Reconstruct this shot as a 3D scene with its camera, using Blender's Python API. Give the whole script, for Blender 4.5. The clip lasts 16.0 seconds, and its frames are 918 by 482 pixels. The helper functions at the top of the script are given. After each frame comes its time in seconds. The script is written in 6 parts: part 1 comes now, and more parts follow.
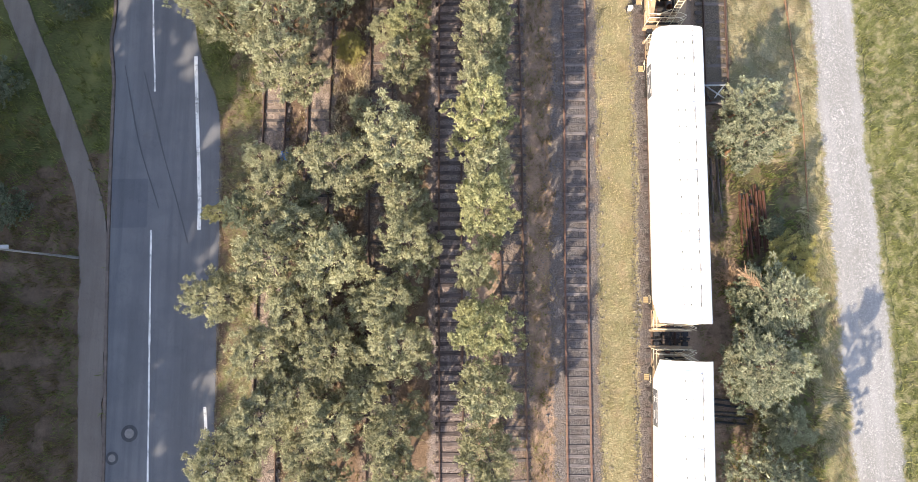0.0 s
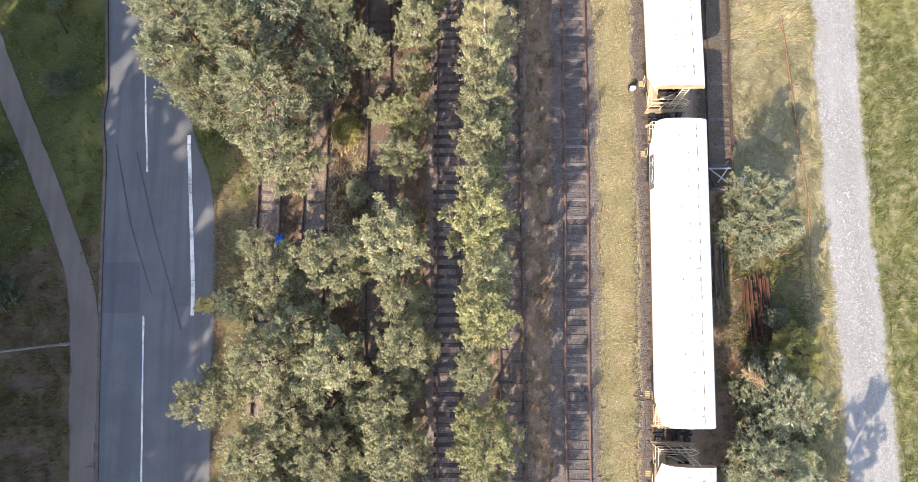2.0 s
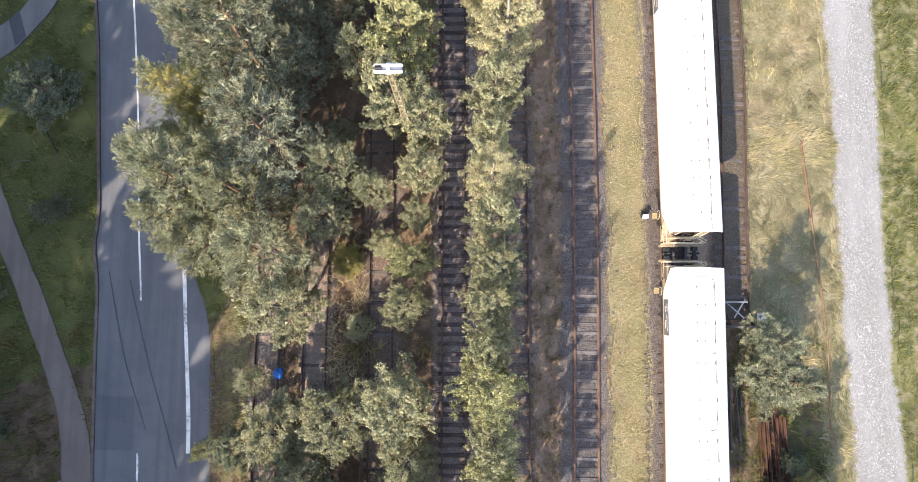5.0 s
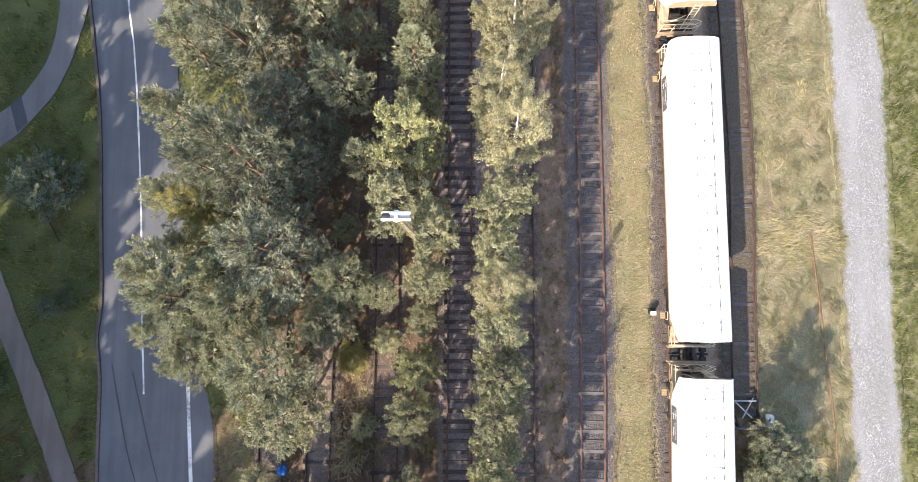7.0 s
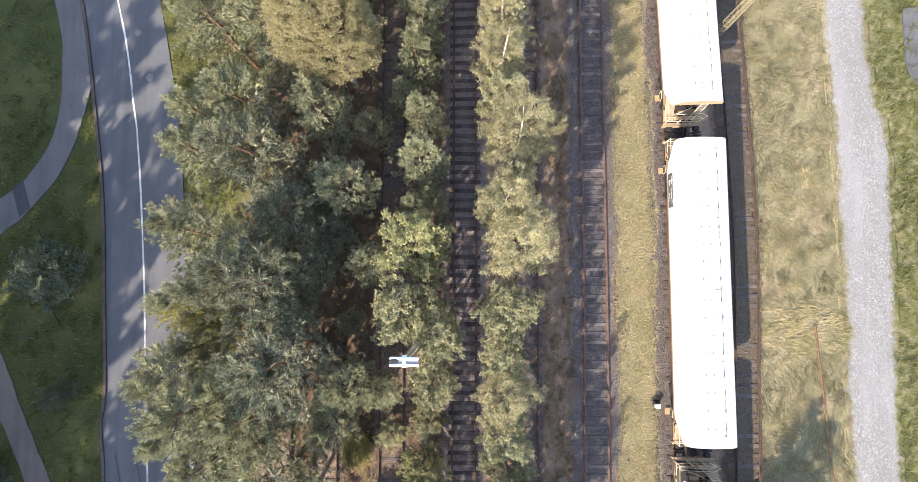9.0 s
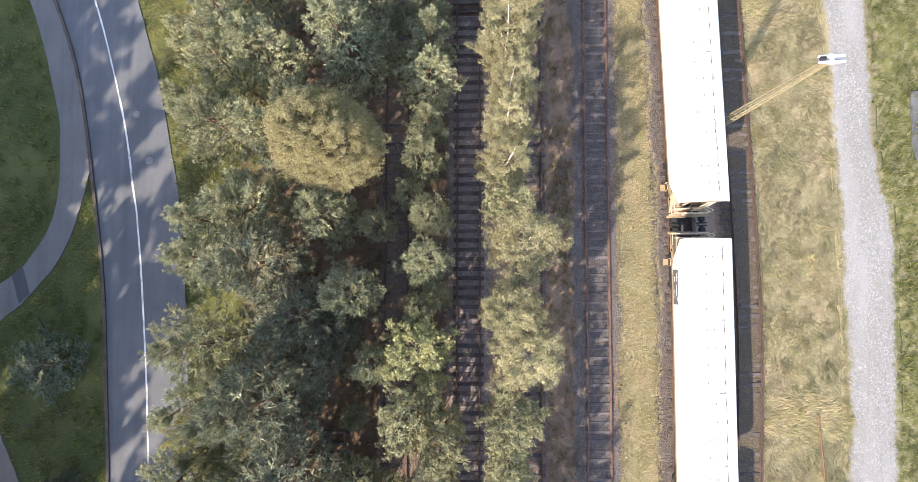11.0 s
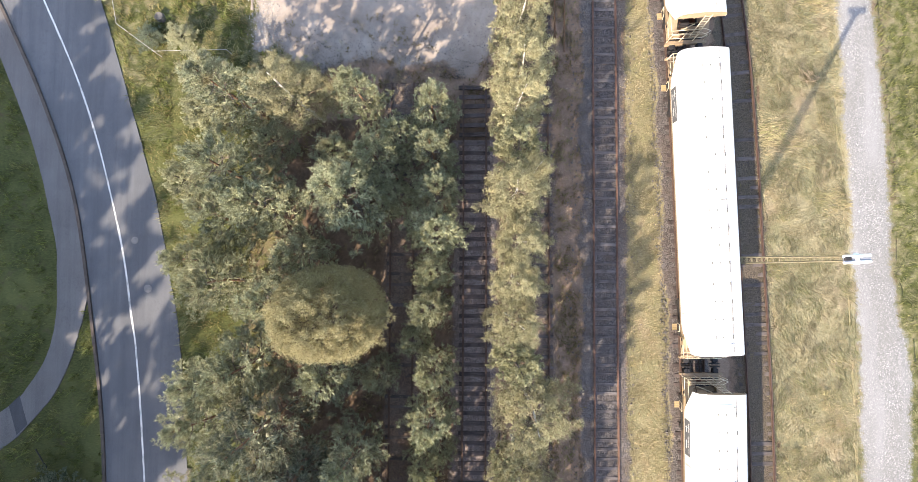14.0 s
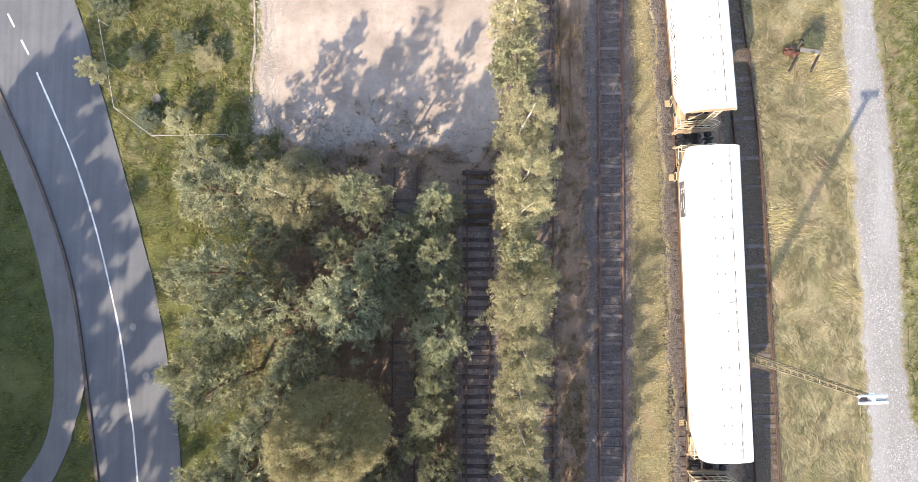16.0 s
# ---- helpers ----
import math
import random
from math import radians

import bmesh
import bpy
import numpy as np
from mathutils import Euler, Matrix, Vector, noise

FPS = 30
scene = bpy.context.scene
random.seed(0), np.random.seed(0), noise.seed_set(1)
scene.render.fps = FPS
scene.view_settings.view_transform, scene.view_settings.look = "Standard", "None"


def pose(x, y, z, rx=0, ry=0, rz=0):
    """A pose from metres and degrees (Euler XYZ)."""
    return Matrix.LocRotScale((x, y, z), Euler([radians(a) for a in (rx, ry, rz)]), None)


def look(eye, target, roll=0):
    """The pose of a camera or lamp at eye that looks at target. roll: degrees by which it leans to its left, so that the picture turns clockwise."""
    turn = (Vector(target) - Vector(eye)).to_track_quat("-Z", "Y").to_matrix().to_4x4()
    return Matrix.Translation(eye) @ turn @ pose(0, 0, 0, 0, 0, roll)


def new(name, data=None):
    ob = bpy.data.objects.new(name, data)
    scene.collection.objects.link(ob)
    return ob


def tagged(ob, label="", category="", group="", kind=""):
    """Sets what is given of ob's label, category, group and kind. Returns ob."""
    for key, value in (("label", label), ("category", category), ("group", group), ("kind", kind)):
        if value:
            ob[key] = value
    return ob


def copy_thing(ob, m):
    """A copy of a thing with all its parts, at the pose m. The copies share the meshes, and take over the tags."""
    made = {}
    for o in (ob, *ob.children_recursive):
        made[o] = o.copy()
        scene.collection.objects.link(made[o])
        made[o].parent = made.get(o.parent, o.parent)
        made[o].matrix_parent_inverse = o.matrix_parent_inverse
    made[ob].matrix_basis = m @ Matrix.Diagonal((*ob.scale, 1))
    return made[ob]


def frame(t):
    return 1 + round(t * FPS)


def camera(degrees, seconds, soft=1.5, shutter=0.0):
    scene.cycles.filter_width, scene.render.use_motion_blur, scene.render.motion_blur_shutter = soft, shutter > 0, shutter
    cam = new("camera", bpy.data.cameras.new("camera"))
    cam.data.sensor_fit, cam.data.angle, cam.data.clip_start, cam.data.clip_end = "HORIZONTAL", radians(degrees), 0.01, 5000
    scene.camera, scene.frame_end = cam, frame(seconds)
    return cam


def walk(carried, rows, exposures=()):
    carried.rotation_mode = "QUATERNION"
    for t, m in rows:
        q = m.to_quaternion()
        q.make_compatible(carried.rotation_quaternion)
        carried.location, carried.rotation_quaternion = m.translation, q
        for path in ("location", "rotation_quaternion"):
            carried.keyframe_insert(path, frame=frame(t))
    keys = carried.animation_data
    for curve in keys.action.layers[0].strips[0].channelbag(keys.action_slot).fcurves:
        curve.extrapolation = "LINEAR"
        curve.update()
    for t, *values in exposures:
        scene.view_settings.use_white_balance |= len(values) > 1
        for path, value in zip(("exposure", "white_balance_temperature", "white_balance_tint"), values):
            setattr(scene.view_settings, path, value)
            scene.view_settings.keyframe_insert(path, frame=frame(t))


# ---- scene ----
cam = camera(80.0, 16.0, soft=0.8)
PATH = [
    (0.0, pose(0.007, 0.009, 35.869, 6.244, 1.186, -0.447)),
    (0.5, pose(0.046, 1.491, 35.871, 6.196, 1.174, -0.342)),
    (1.0, pose(0.060, 2.920, 35.869, 6.118, 1.142, -0.377)),
    (1.5, pose(0.077, 4.469, 35.880, 6.016, 1.088, -0.367)),
    (2.0, pose(0.054, 5.974, 35.813, 5.872, 1.035, -0.383)),
    (2.5, pose(0.034, 7.599, 35.717, 5.722, 1.004, -0.337)),
    (3.0, pose(-0.004, 9.076, 35.544, 5.587, 1.005, -0.348)),
    (3.5, pose(-0.036, 10.561, 35.405, 5.495, 1.012, -0.313)),
    (4.0, pose(-0.090, 12.057, 35.305, 5.440, 1.034, -0.316)),
    (6.5, pose(-0.410, 19.825, 35.447, 5.017, 1.213, -0.051)),
    (7.0, pose(-0.511, 21.422, 35.538, 4.964, 1.173, -0.028)),
    (7.5, pose(-0.611, 22.907, 35.648, 4.888, 1.129, -0.017)),
    (8.0, pose(-0.729, 24.497, 35.764, 4.805, 1.075, 0.022)),
    (8.5, pose(-0.809, 25.970, 35.877, 4.700, 1.049, 0.059)),
    (9.0, pose(-0.913, 27.534, 35.973, 4.583, 1.001, 0.104)),
    (11.5, pose(-1.355, 35.742, 36.223, 3.122, 0.766, 0.124)),
    (12.0, pose(-1.402, 37.310, 36.170, 2.981, 0.773, 0.217)),
    (12.5, pose(-1.433, 38.832, 36.134, 2.836, 0.829, 0.193)),
    (13.0, pose(-1.439, 40.419, 36.026, 2.705, 0.936, 0.316)),
    (13.5, pose(-1.460, 41.910, 35.878, 2.552, 1.040, 0.329)),
    (14.0, pose(-1.484, 43.467, 35.723, 2.401, 1.136, 0.361)),
    (14.5, pose(-1.513, 44.932, 35.649, 2.268, 1.224, 0.395)),
    (15.0, pose(-1.549, 46.504, 35.576, 2.170, 1.278, 0.351)),
    (15.5, pose(-1.598, 47.923, 35.470, 2.115, 1.306, 0.362)),
    (16.0, pose(-1.629, 49.409, 35.310, 2.102, 1.317, 0.474)),
]
walk(cam, PATH, [(0.0, 2.04, 7180, 14), (2.0, 2.05, 7050, 14), (4.0, 2.05, 6940, 14), (7.5, 1.93, 6830, 14), (9.0, 1.95, 6830, 14), (11.5, 2.02, 6840, 14), (14.0, 2.05, 7040, 14), (16.0, 1.96, 7070, 14)])

# ---- world, sun, exposure ----
SUN_ELEV, SHADE = 33.3, (0.479, 0.878)          # sun height in degrees; the way the shadows fall
world = bpy.data.worlds.new("sky")
scene.world = world
world.use_nodes = True
wn = world.node_tree.nodes
sky = wn.new("ShaderNodeTexSky")
sky.sky_type, sky.sun_disc = "NISHITA", False
sky.sun_elevation, sky.sun_rotation = radians(SUN_ELEV), radians(208.6)
sky.air_density, sky.dust_density = 1.0, 1.2
world.node_tree.links.new(sky.outputs[0], wn["Background"].inputs[0])
wn["Background"].inputs[1].default_value = 0.15
sun_data = bpy.data.lights.new("sun", "SUN")
sun_data.energy, sun_data.angle, sun_data.color = 3.3, radians(0.6), (1.0, 0.90, 0.74)
sun = new("sun", sun_data)
ce, se = math.cos(radians(SUN_ELEV)), math.sin(radians(SUN_ELEV))
sun.matrix_world = look((-40 * SHADE[0] * ce, -40 * SHADE[1] * ce, 40 * se), (0, 0, 0))


# ---- materials ----
def material(name, build, rough=0.8, metal=0.0, spec=0.3):
    """build(n) gives (colour socket or tuple, height socket or None, bump strength, bump distance)."""
    m = bpy.data.materials.new(name)
    m.use_nodes = True
    n = Nodes(m.node_tree)
    shader = m.node_tree.nodes["Principled BSDF"]
    shader.inputs["Roughness"].default_value = rough
    shader.inputs["Metallic"].default_value = metal
    shader.inputs["Specular IOR Level"].default_value = spec
    colour, height, strength, distance = build(n)
    n.put(shader.inputs["Base Color"], colour)
    if height is not None:
        bump = n.add("ShaderNodeBump")
        bump.inputs["Strength"].default_value = strength
        bump.inputs["Distance"].default_value = distance
        n.put(bump.inputs["Height"], height)
        n.put(shader.inputs["Normal"], bump.outputs[0])
    return m


class Nodes:
    def __init__(self, tree):
        self.tree = tree
        self.where = None

    def add(self, kind):
        return self.tree.nodes.new(kind)

    def put(self, socket, value):
        if isinstance(value, bpy.types.NodeSocket):
            self.tree.links.new(value, socket)
        elif isinstance(value, tuple) and len(value) == 3 and socket.type == "RGBA":
            socket.default_value = (*value, 1)
        else:
            socket.default_value = value

    def place(self, space="Object"):
        return self.add("ShaderNodeTexCoord").outputs[space]

    def world_place(self):
        return self.add("ShaderNodeNewGeometry").outputs["Position"]

    def noise(self, scale, detail=4.0, rough=0.6, at=None, stretch=None):
        t = self.add("ShaderNodeTexNoise")
        t.inputs["Scale"].default_value = scale
        t.inputs["Detail"].default_value = detail
        t.inputs["Roughness"].default_value = rough
        at = at or self.world_place()
        if stretch:
            mp = self.add("ShaderNodeMapping")
            mp.inputs["Scale"].default_value = stretch
            self.put(mp.inputs["Vector"], at)
            at = mp.outputs[0]
        self.put(t.inputs["Vector"], at)
        return t.outputs["Fac"]

    def cells(self, scale, out="Color", feature="F1"):
        t = self.add("ShaderNodeTexVoronoi")
        t.feature = feature
        t.inputs["Scale"].default_value = scale
        self.put(t.inputs["Vector"], self.world_place())
        return t.outputs[out]

    def ramp(self, value, *stops):
        r = self.add("ShaderNodeValToRGB")
        while len(r.color_ramp.elements) < len(stops):
            r.color_ramp.elements.new(0.5)
        for e, (at, colour) in zip(r.color_ramp.elements, stops):
            e.position, e.color = at, (*colour, 1) if isinstance(colour, tuple) else (colour, colour, colour, 1)
        self.put(r.inputs[0], value)
        return r.outputs[0]

    def mix(self, fac, a, b, how="MIX"):
        x = self.add("ShaderNodeMix")
        x.data_type, x.blend_type = "RGBA", how
        self.put(x.inputs[0], fac)
        self.put(x.inputs[6], a)
        self.put(x.inputs[7], b)
        return x.outputs[2]

    def math(self, how, a, b=0.5):
        x = self.add("ShaderNodeMath")
        x.operation, x.use_clamp = how, False
        self.put(x.inputs[0], a)
        self.put(x.inputs[1], b)
        return x.outputs[0]

    def island(self):
        return self.add("ShaderNodeNewGeometry").outputs["Random Per Island"]

    def own(self):
        return self.add("ShaderNodeObjectInfo").outputs["Random"]

    def attribute(self, name):
        a = self.add("ShaderNodeVertexColor")
        a.layer_name = name
        s = self.add("ShaderNodeSeparateColor")
        self.put(s.inputs[0], a.outputs[0])
        return s.outputs


def plain(name, colour, dark=0.7, scale=3.0, rough=0.6, metal=0.0, fine=60.0, bump=0.15, spec=0.3):
    """A painted or worn surface: two scales of variation and a fine relief."""
    def build(n):
        worn = tuple(c * dark for c in colour)
        c = n.mix(n.ramp(n.noise(scale, 6.0, 0.65), (0.35, 0.0), (0.7, 1.0)), worn, colour)
        c = n.mix(n.math("MULTIPLY", n.noise(fine, 3.0), 0.35), c, worn)
        return c, n.noise(fine, 3.0), bump, 0.01
    return material(name, build, rough, metal, spec)


def ground_build(n):
    zone = n.attribute("zone")
    big, mid, fine = n.noise(0.25, 4.0), n.noise(1.6, 5.0, 0.7), n.noise(14.0, 5.0, 0.75)
    blades = n.noise(5.0, 6.0, 0.75, stretch=(1.0, 2.2, 1.0))
    litter = n.mix(n.ramp(mid, (0.35, 0.0), (0.7, 1.0)), (0.084, 0.057, 0.040), (0.178, 0.122, 0.086))
    litter = n.mix(n.ramp(fine, (0.5, 0.0), (0.75, 0.7)), litter, (0.180, 0.142, 0.100))
    dry = n.mix(n.ramp(blades, (0.34, 0.0), (0.66, 1.0)), (0.145, 0.129, 0.073), (0.314, 0.277, 0.176))
    dry = n.mix(n.ramp(n.noise(0.55, 5.0, 0.7), (0.44, 0.0), (0.60, 0.8)), dry, (0.184, 0.174, 0.100))
    dry = n.mix(n.ramp(n.noise(0.4, 4.0, 0.7, stretch=(1.3, 0.8, 1.0)), (0.54, 0.0), (0.68, 0.7)), dry, (0.270, 0.212, 0.143))
    lush = n.mix(n.ramp(blades, (0.32, 0.0), (0.7, 1.0)), (0.032, 0.038, 0.014), (0.108, 0.116, 0.042))
    lush = n.mix(n.ramp(big, (0.45, 0.0), (0.68, 0.6)), lush, (0.155, 0.155, 0.058))
    edge = n.math("ADD", n.math("MULTIPLY", mid, 0.8), -0.4)
    c = n.mix(n.ramp(n.math("ADD", zone[0], edge), (0.4, 0.0), (0.6, 1.0)), litter, dry)
    c = n.mix(n.ramp(n.math("ADD", zone[1], edge), (0.4, 0.0), (0.6, 1.0)), c, lush)
    c = n.mix(n.ramp(n.math("ADD", zone[2], edge), (0.4, 0.0), (0.6, 1.0)), c,
              n.mix(n.ramp(n.noise(3.5, 6.0, 0.8), (0.5, 0.0), (0.72, 0.75)), n.mix(n.ramp(fine, (0.3, 0.0), (0.7, 1.0)), (0.150, 0.102, 0.075), (0.340, 0.245, 0.185)), (0.116, 0.094, 0.052)))
    return c, n.math("ADD", blades, fine), 0.8, 0.07


def blend_margin(n, c):
    """Towards the margin of a bed the soil and grass beside it show between the stones."""
    inner = n.attribute("margin")[0]
    ragged = n.math("ADD", n.math("MULTIPLY", n.noise(2.2, 6.0, 0.8), 1.3), n.math("MULTIPLY", n.noise(19.0, 2.0, 0.7), 0.7))
    return n.mix(n.ramp(n.math("ADD", inner, n.math("ADD", ragged, -1.0)), (0.34, 0.0), (0.6, 1.0)), n.mix(1.0, ground_build(n)[0], (0.92, 0.90, 0.87), "MULTIPLY"), c)


def stones_build(low, high, scale, rust):
    def build(n):
        cell = n.add("ShaderNodeSeparateColor")
        n.put(cell.inputs[0], n.cells(scale))
        c = n.mix(cell.outputs[0], low, high)
        c = n.mix(n.ramp(n.noise(0.9, 5.0, 0.7), (0.42, 0.0), (0.7, 0.85)), c, rust)
        gap = n.cells(scale, "Distance")
        c = n.mix(n.ramp(gap, (0.5, 0.0), (0.85, 0.6)), c, tuple(v * 0.4 for v in low))
        c = blend_margin(n, c)
        return c, n.ramp(gap, (0.0, 1.0), (0.8, 0.0)), 0.9, 0.04
    return build


def gravel_build(n):
    cell = n.add("ShaderNodeSeparateColor")
    n.put(cell.inputs[0], n.cells(17.0))
    c = n.mix(cell.outputs[0], (0.120, 0.119, 0.118), (0.206, 0.205, 0.204))
    c = n.mix(n.ramp(cell.outputs[1], (0.84, 0.0), (0.90, 0.8)), c, (0.350, 0.344, 0.334))
    c = n.mix(n.ramp(n.noise(0.5, 5.0, 0.65), (0.42, 0.0), (0.68, 0.7)), c, (0.158, 0.154, 0.148))
    c = n.mix(n.ramp(n.noise(0.35, 4.0, 0.6, stretch=(2.4, 0.3, 1.0)), (0.45, 0.0), (0.66, 0.6)), c, (0.226, 0.226, 0.230))
    gap = n.cells(17.0, "Distance")
    c = blend_margin(n, c)
    return c, n.ramp(gap, (0.0, 1.0), (0.8, 0.0)), 0.4, 0.016


def asphalt_build(base, patch):
    def build(n):
        c = n.mix(n.ramp(n.noise(0.35, 4.0), (0.4, 0.0), (0.62, 1.0)), base, patch)
        lane = n.noise(0.8, 4.0, 0.6, stretch=(2.6, 0.10, 1.0))
        c = n.mix(n.ramp(lane, (0.42, 0.0), (0.68, 0.6)), c, tuple(v * 0.72 for v in base))
        c = n.mix(n.ramp(n.noise(55.0, 2.0, 0.8), (0.48, 0.0), (0.75, 0.55)), c, tuple(min(1, v * 1.9) for v in base))
        seal = n.noise(0.12, 6.0, 0.75)
        c = n.mix(n.ramp(seal, (0.496, 0.0), (0.5, 0.35), (0.504, 0.0)), c, tuple(v * 0.5 for v in base))
        return c, n.noise(80.0, 3.0), 0.35, 0.01
    return build


def wood_build(low, high):
    def build(n):
        grain = n.noise(5.0, 5.0, 0.7, n.place(), (0.25, 6.0, 6.0))
        c = n.mix(n.ramp(grain, (0.38, 0.0), (0.62, 1.0)), low, tuple(v * 1.25 for v in high))
        c = n.mix(n.ramp(n.own(), (0.4, 0.0), (1.0, 0.6)), c, tuple(v * 1.6 for v in high))
        c = n.mix(n.ramp(n.noise(2.2, 4.0), (0.5, 0.0), (0.72, 0.7)), c, tuple(v * 0.5 for v in low))
        return c, grain, 0.6, 0.02
    return build


def rust_build(base, top):
    def build(n):
        c = n.mix(n.ramp(n.noise(2.4, 6.0, 0.7), (0.35, 0.0), (0.65, 1.0)), base, top)
        c = n.mix(n.ramp(n.noise(30.0, 4.0), (0.45, 0.0), (0.7, 0.6)), c, tuple(v * 0.55 for v in base))
        return c, n.noise(40.0, 4.0), 0.3, 0.006
    return build


def leaf_material(name, dark, light, dry, dry_share, gloss=0.6, through_light=0.42, tint=(0.25, 0.27, 0.08)):
    m = bpy.data.materials.new(name)
    m.use_nodes = True
    n = Nodes(m.node_tree)
    shader = m.node_tree.nodes["Principled BSDF"]
    c = n.mix(n.ramp(n.island(), (0.0, 0.0), (1.0, 1.0)), dark, light)
    c = n.mix(n.ramp(n.noise(0.9, 3.0), (0.5, 0.0), (0.74, dry_share)), c, dry)
    tone = n.ramp(n.own(), (0.0, 0.82), (1.0, 1.14))
    c = n.mix(1.0, c, tone, "MULTIPLY")
    c = n.mix(1.0, c, n.ramp(n.noise(0.7, 5.0, 0.75), (0.36, 0.74), (0.64, 1.24)), "MULTIPLY")
    n.put(shader.inputs["Base Color"], c)
    shader.inputs["Roughness"].default_value = gloss
    shader.inputs["Specular IOR Level"].default_value = 0.12
    soft = n.add("ShaderNodeBsdfTranslucent")
    n.put(soft.inputs[0], n.mix(0.5, c, tint))
    both = n.add("ShaderNodeMixShader")
    both.inputs[0].default_value = through_light
    n.put(both.inputs[1], shader.outputs[0])
    n.put(both.inputs[2], soft.outputs[0])
    n.put(m.node_tree.nodes["Material Output"].inputs[0], both.outputs[0])
    return m


M_GROUND = material("ground", ground_build, 0.95, spec=0.1)
M_BALLAST = material("ballast", stones_build((0.060, 0.055, 0.054), (0.192, 0.174, 0.170), 20.0, (0.119, 0.090, 0.074)), 0.9)
M_DARK_BALLAST = material("dark_ballast", stones_build((0.042, 0.038, 0.038), (0.150, 0.135, 0.131), 16.0, (0.090, 0.066, 0.056)), 0.9)
M_OLD_BALLAST = material("old_ballast", stones_build((0.086, 0.066, 0.055), (0.235, 0.184, 0.150), 20.0, (0.140, 0.090, 0.066)), 0.95)
M_OILY = material("oily_ballast", stones_build((0.042, 0.040, 0.042), (0.140, 0.130, 0.130), 18.0, (0.080, 0.062, 0.056)), 0.85)
M_SIDING = material("siding_ballast", stones_build((0.120, 0.094, 0.080), (0.330, 0.264, 0.222), 18.0, (0.195, 0.142, 0.108)), 0.95)
M_WORN = material("worn_ballast", stones_build((0.098, 0.080, 0.076), (0.275, 0.230, 0.216), 18.0, (0.160, 0.118, 0.102)), 0.95)
M_MOSSY = material("mossy_ballast", stones_build((0.058, 0.046, 0.036), (0.150, 0.122, 0.092), 20.0, (0.084, 0.068, 0.042)), 0.95)
M_SHOULDER = material("road_shoulder", stones_build((0.080, 0.070, 0.060), (0.175, 0.158, 0.140), 20.0, (0.125, 0.098, 0.072)), 0.95)
M_GRAVEL = material("gravel_path", gravel_build, 0.9)
M_ROAD = material("road_asphalt", asphalt_build((0.083, 0.086, 0.095), (0.105, 0.108, 0.117)), 0.75)
M_PATH = material("path_asphalt", asphalt_build((0.116, 0.096, 0.084), (0.140, 0.118, 0.103)), 0.85)
M_PATH_GREY = material("path_grey", asphalt_build((0.106, 0.100, 0.099), (0.130, 0.124, 0.122)), 0.85)
M_PATCH = material("patch_asphalt", asphalt_build((0.044, 0.046, 0.052), (0.052, 0.053, 0.059)), 0.8)
M_ROAD_PATCH = material("road_patch", asphalt_build((0.069, 0.073, 0.084), (0.083, 0.086, 0.097)), 0.75)
M_TYRE_MARK = plain("tyre_mark", (0.052, 0.053, 0.059), 1.2, 2.0, 0.7)


def paint_build(n):
    c = n.mix(n.ramp(n.noise(3.0, 5.0, 0.7), (0.4, 0.0), (0.7, 1.0)), (0.52, 0.52, 0.50), (0.70, 0.70, 0.68))
    worn = n.math("ADD", n.math("MULTIPLY", n.noise(9.0, 6.0, 0.8), 0.6), n.math("MULTIPLY", n.noise(1.1, 3.0), 0.4))
    c = n.mix(n.ramp(worn, (0.50, 0.0), (0.60, 0.85)), c, (0.09, 0.09, 0.095))
    return c, n.noise(60.0, 3.0), 0.2, 0.006


M_PAINT = material("road_paint", paint_build, 0.7)
M_KERB = plain("kerb_stone", (0.150, 0.118, 0.104), 0.5, 2.0, 0.9)
M_KERB_OLD = plain("old_kerb_stone", (0.100, 0.080, 0.070), 0.55, 2.0, 0.9)


def lot_build(n):
    c = n.mix(n.ramp(n.noise(0.35, 5.0, 0.65), (0.38, 0.0), (0.66, 1.0)), (0.216, 0.176, 0.146), (0.340, 0.290, 0.248))
    c = n.mix(n.ramp(n.noise(2.6, 6.0, 0.7), (0.52, 0.0), (0.75, 0.7)), c, (0.175, 0.140, 0.112))
    c = n.mix(n.ramp(n.noise(30.0, 3.0, 0.8), (0.5, 0.0), (0.78, 0.6)), c, (0.375, 0.352, 0.330))
    c = n.mix(n.ramp(n.noise(7.0, 5.0, 0.8), (0.58, 0.0), (0.72, 0.8)), c, (0.10, 0.082, 0.07))
    c = n.mix(n.ramp(n.noise(0.5, 4.0, 0.6, stretch=(2.5, 0.35, 1.0)), (0.48, 0.0), (0.70, 0.55)), c, (0.235, 0.195, 0.17))
    c = blend_margin(n, c)
    return c, n.noise(18.0, 5.0, 0.75), 0.5, 0.03


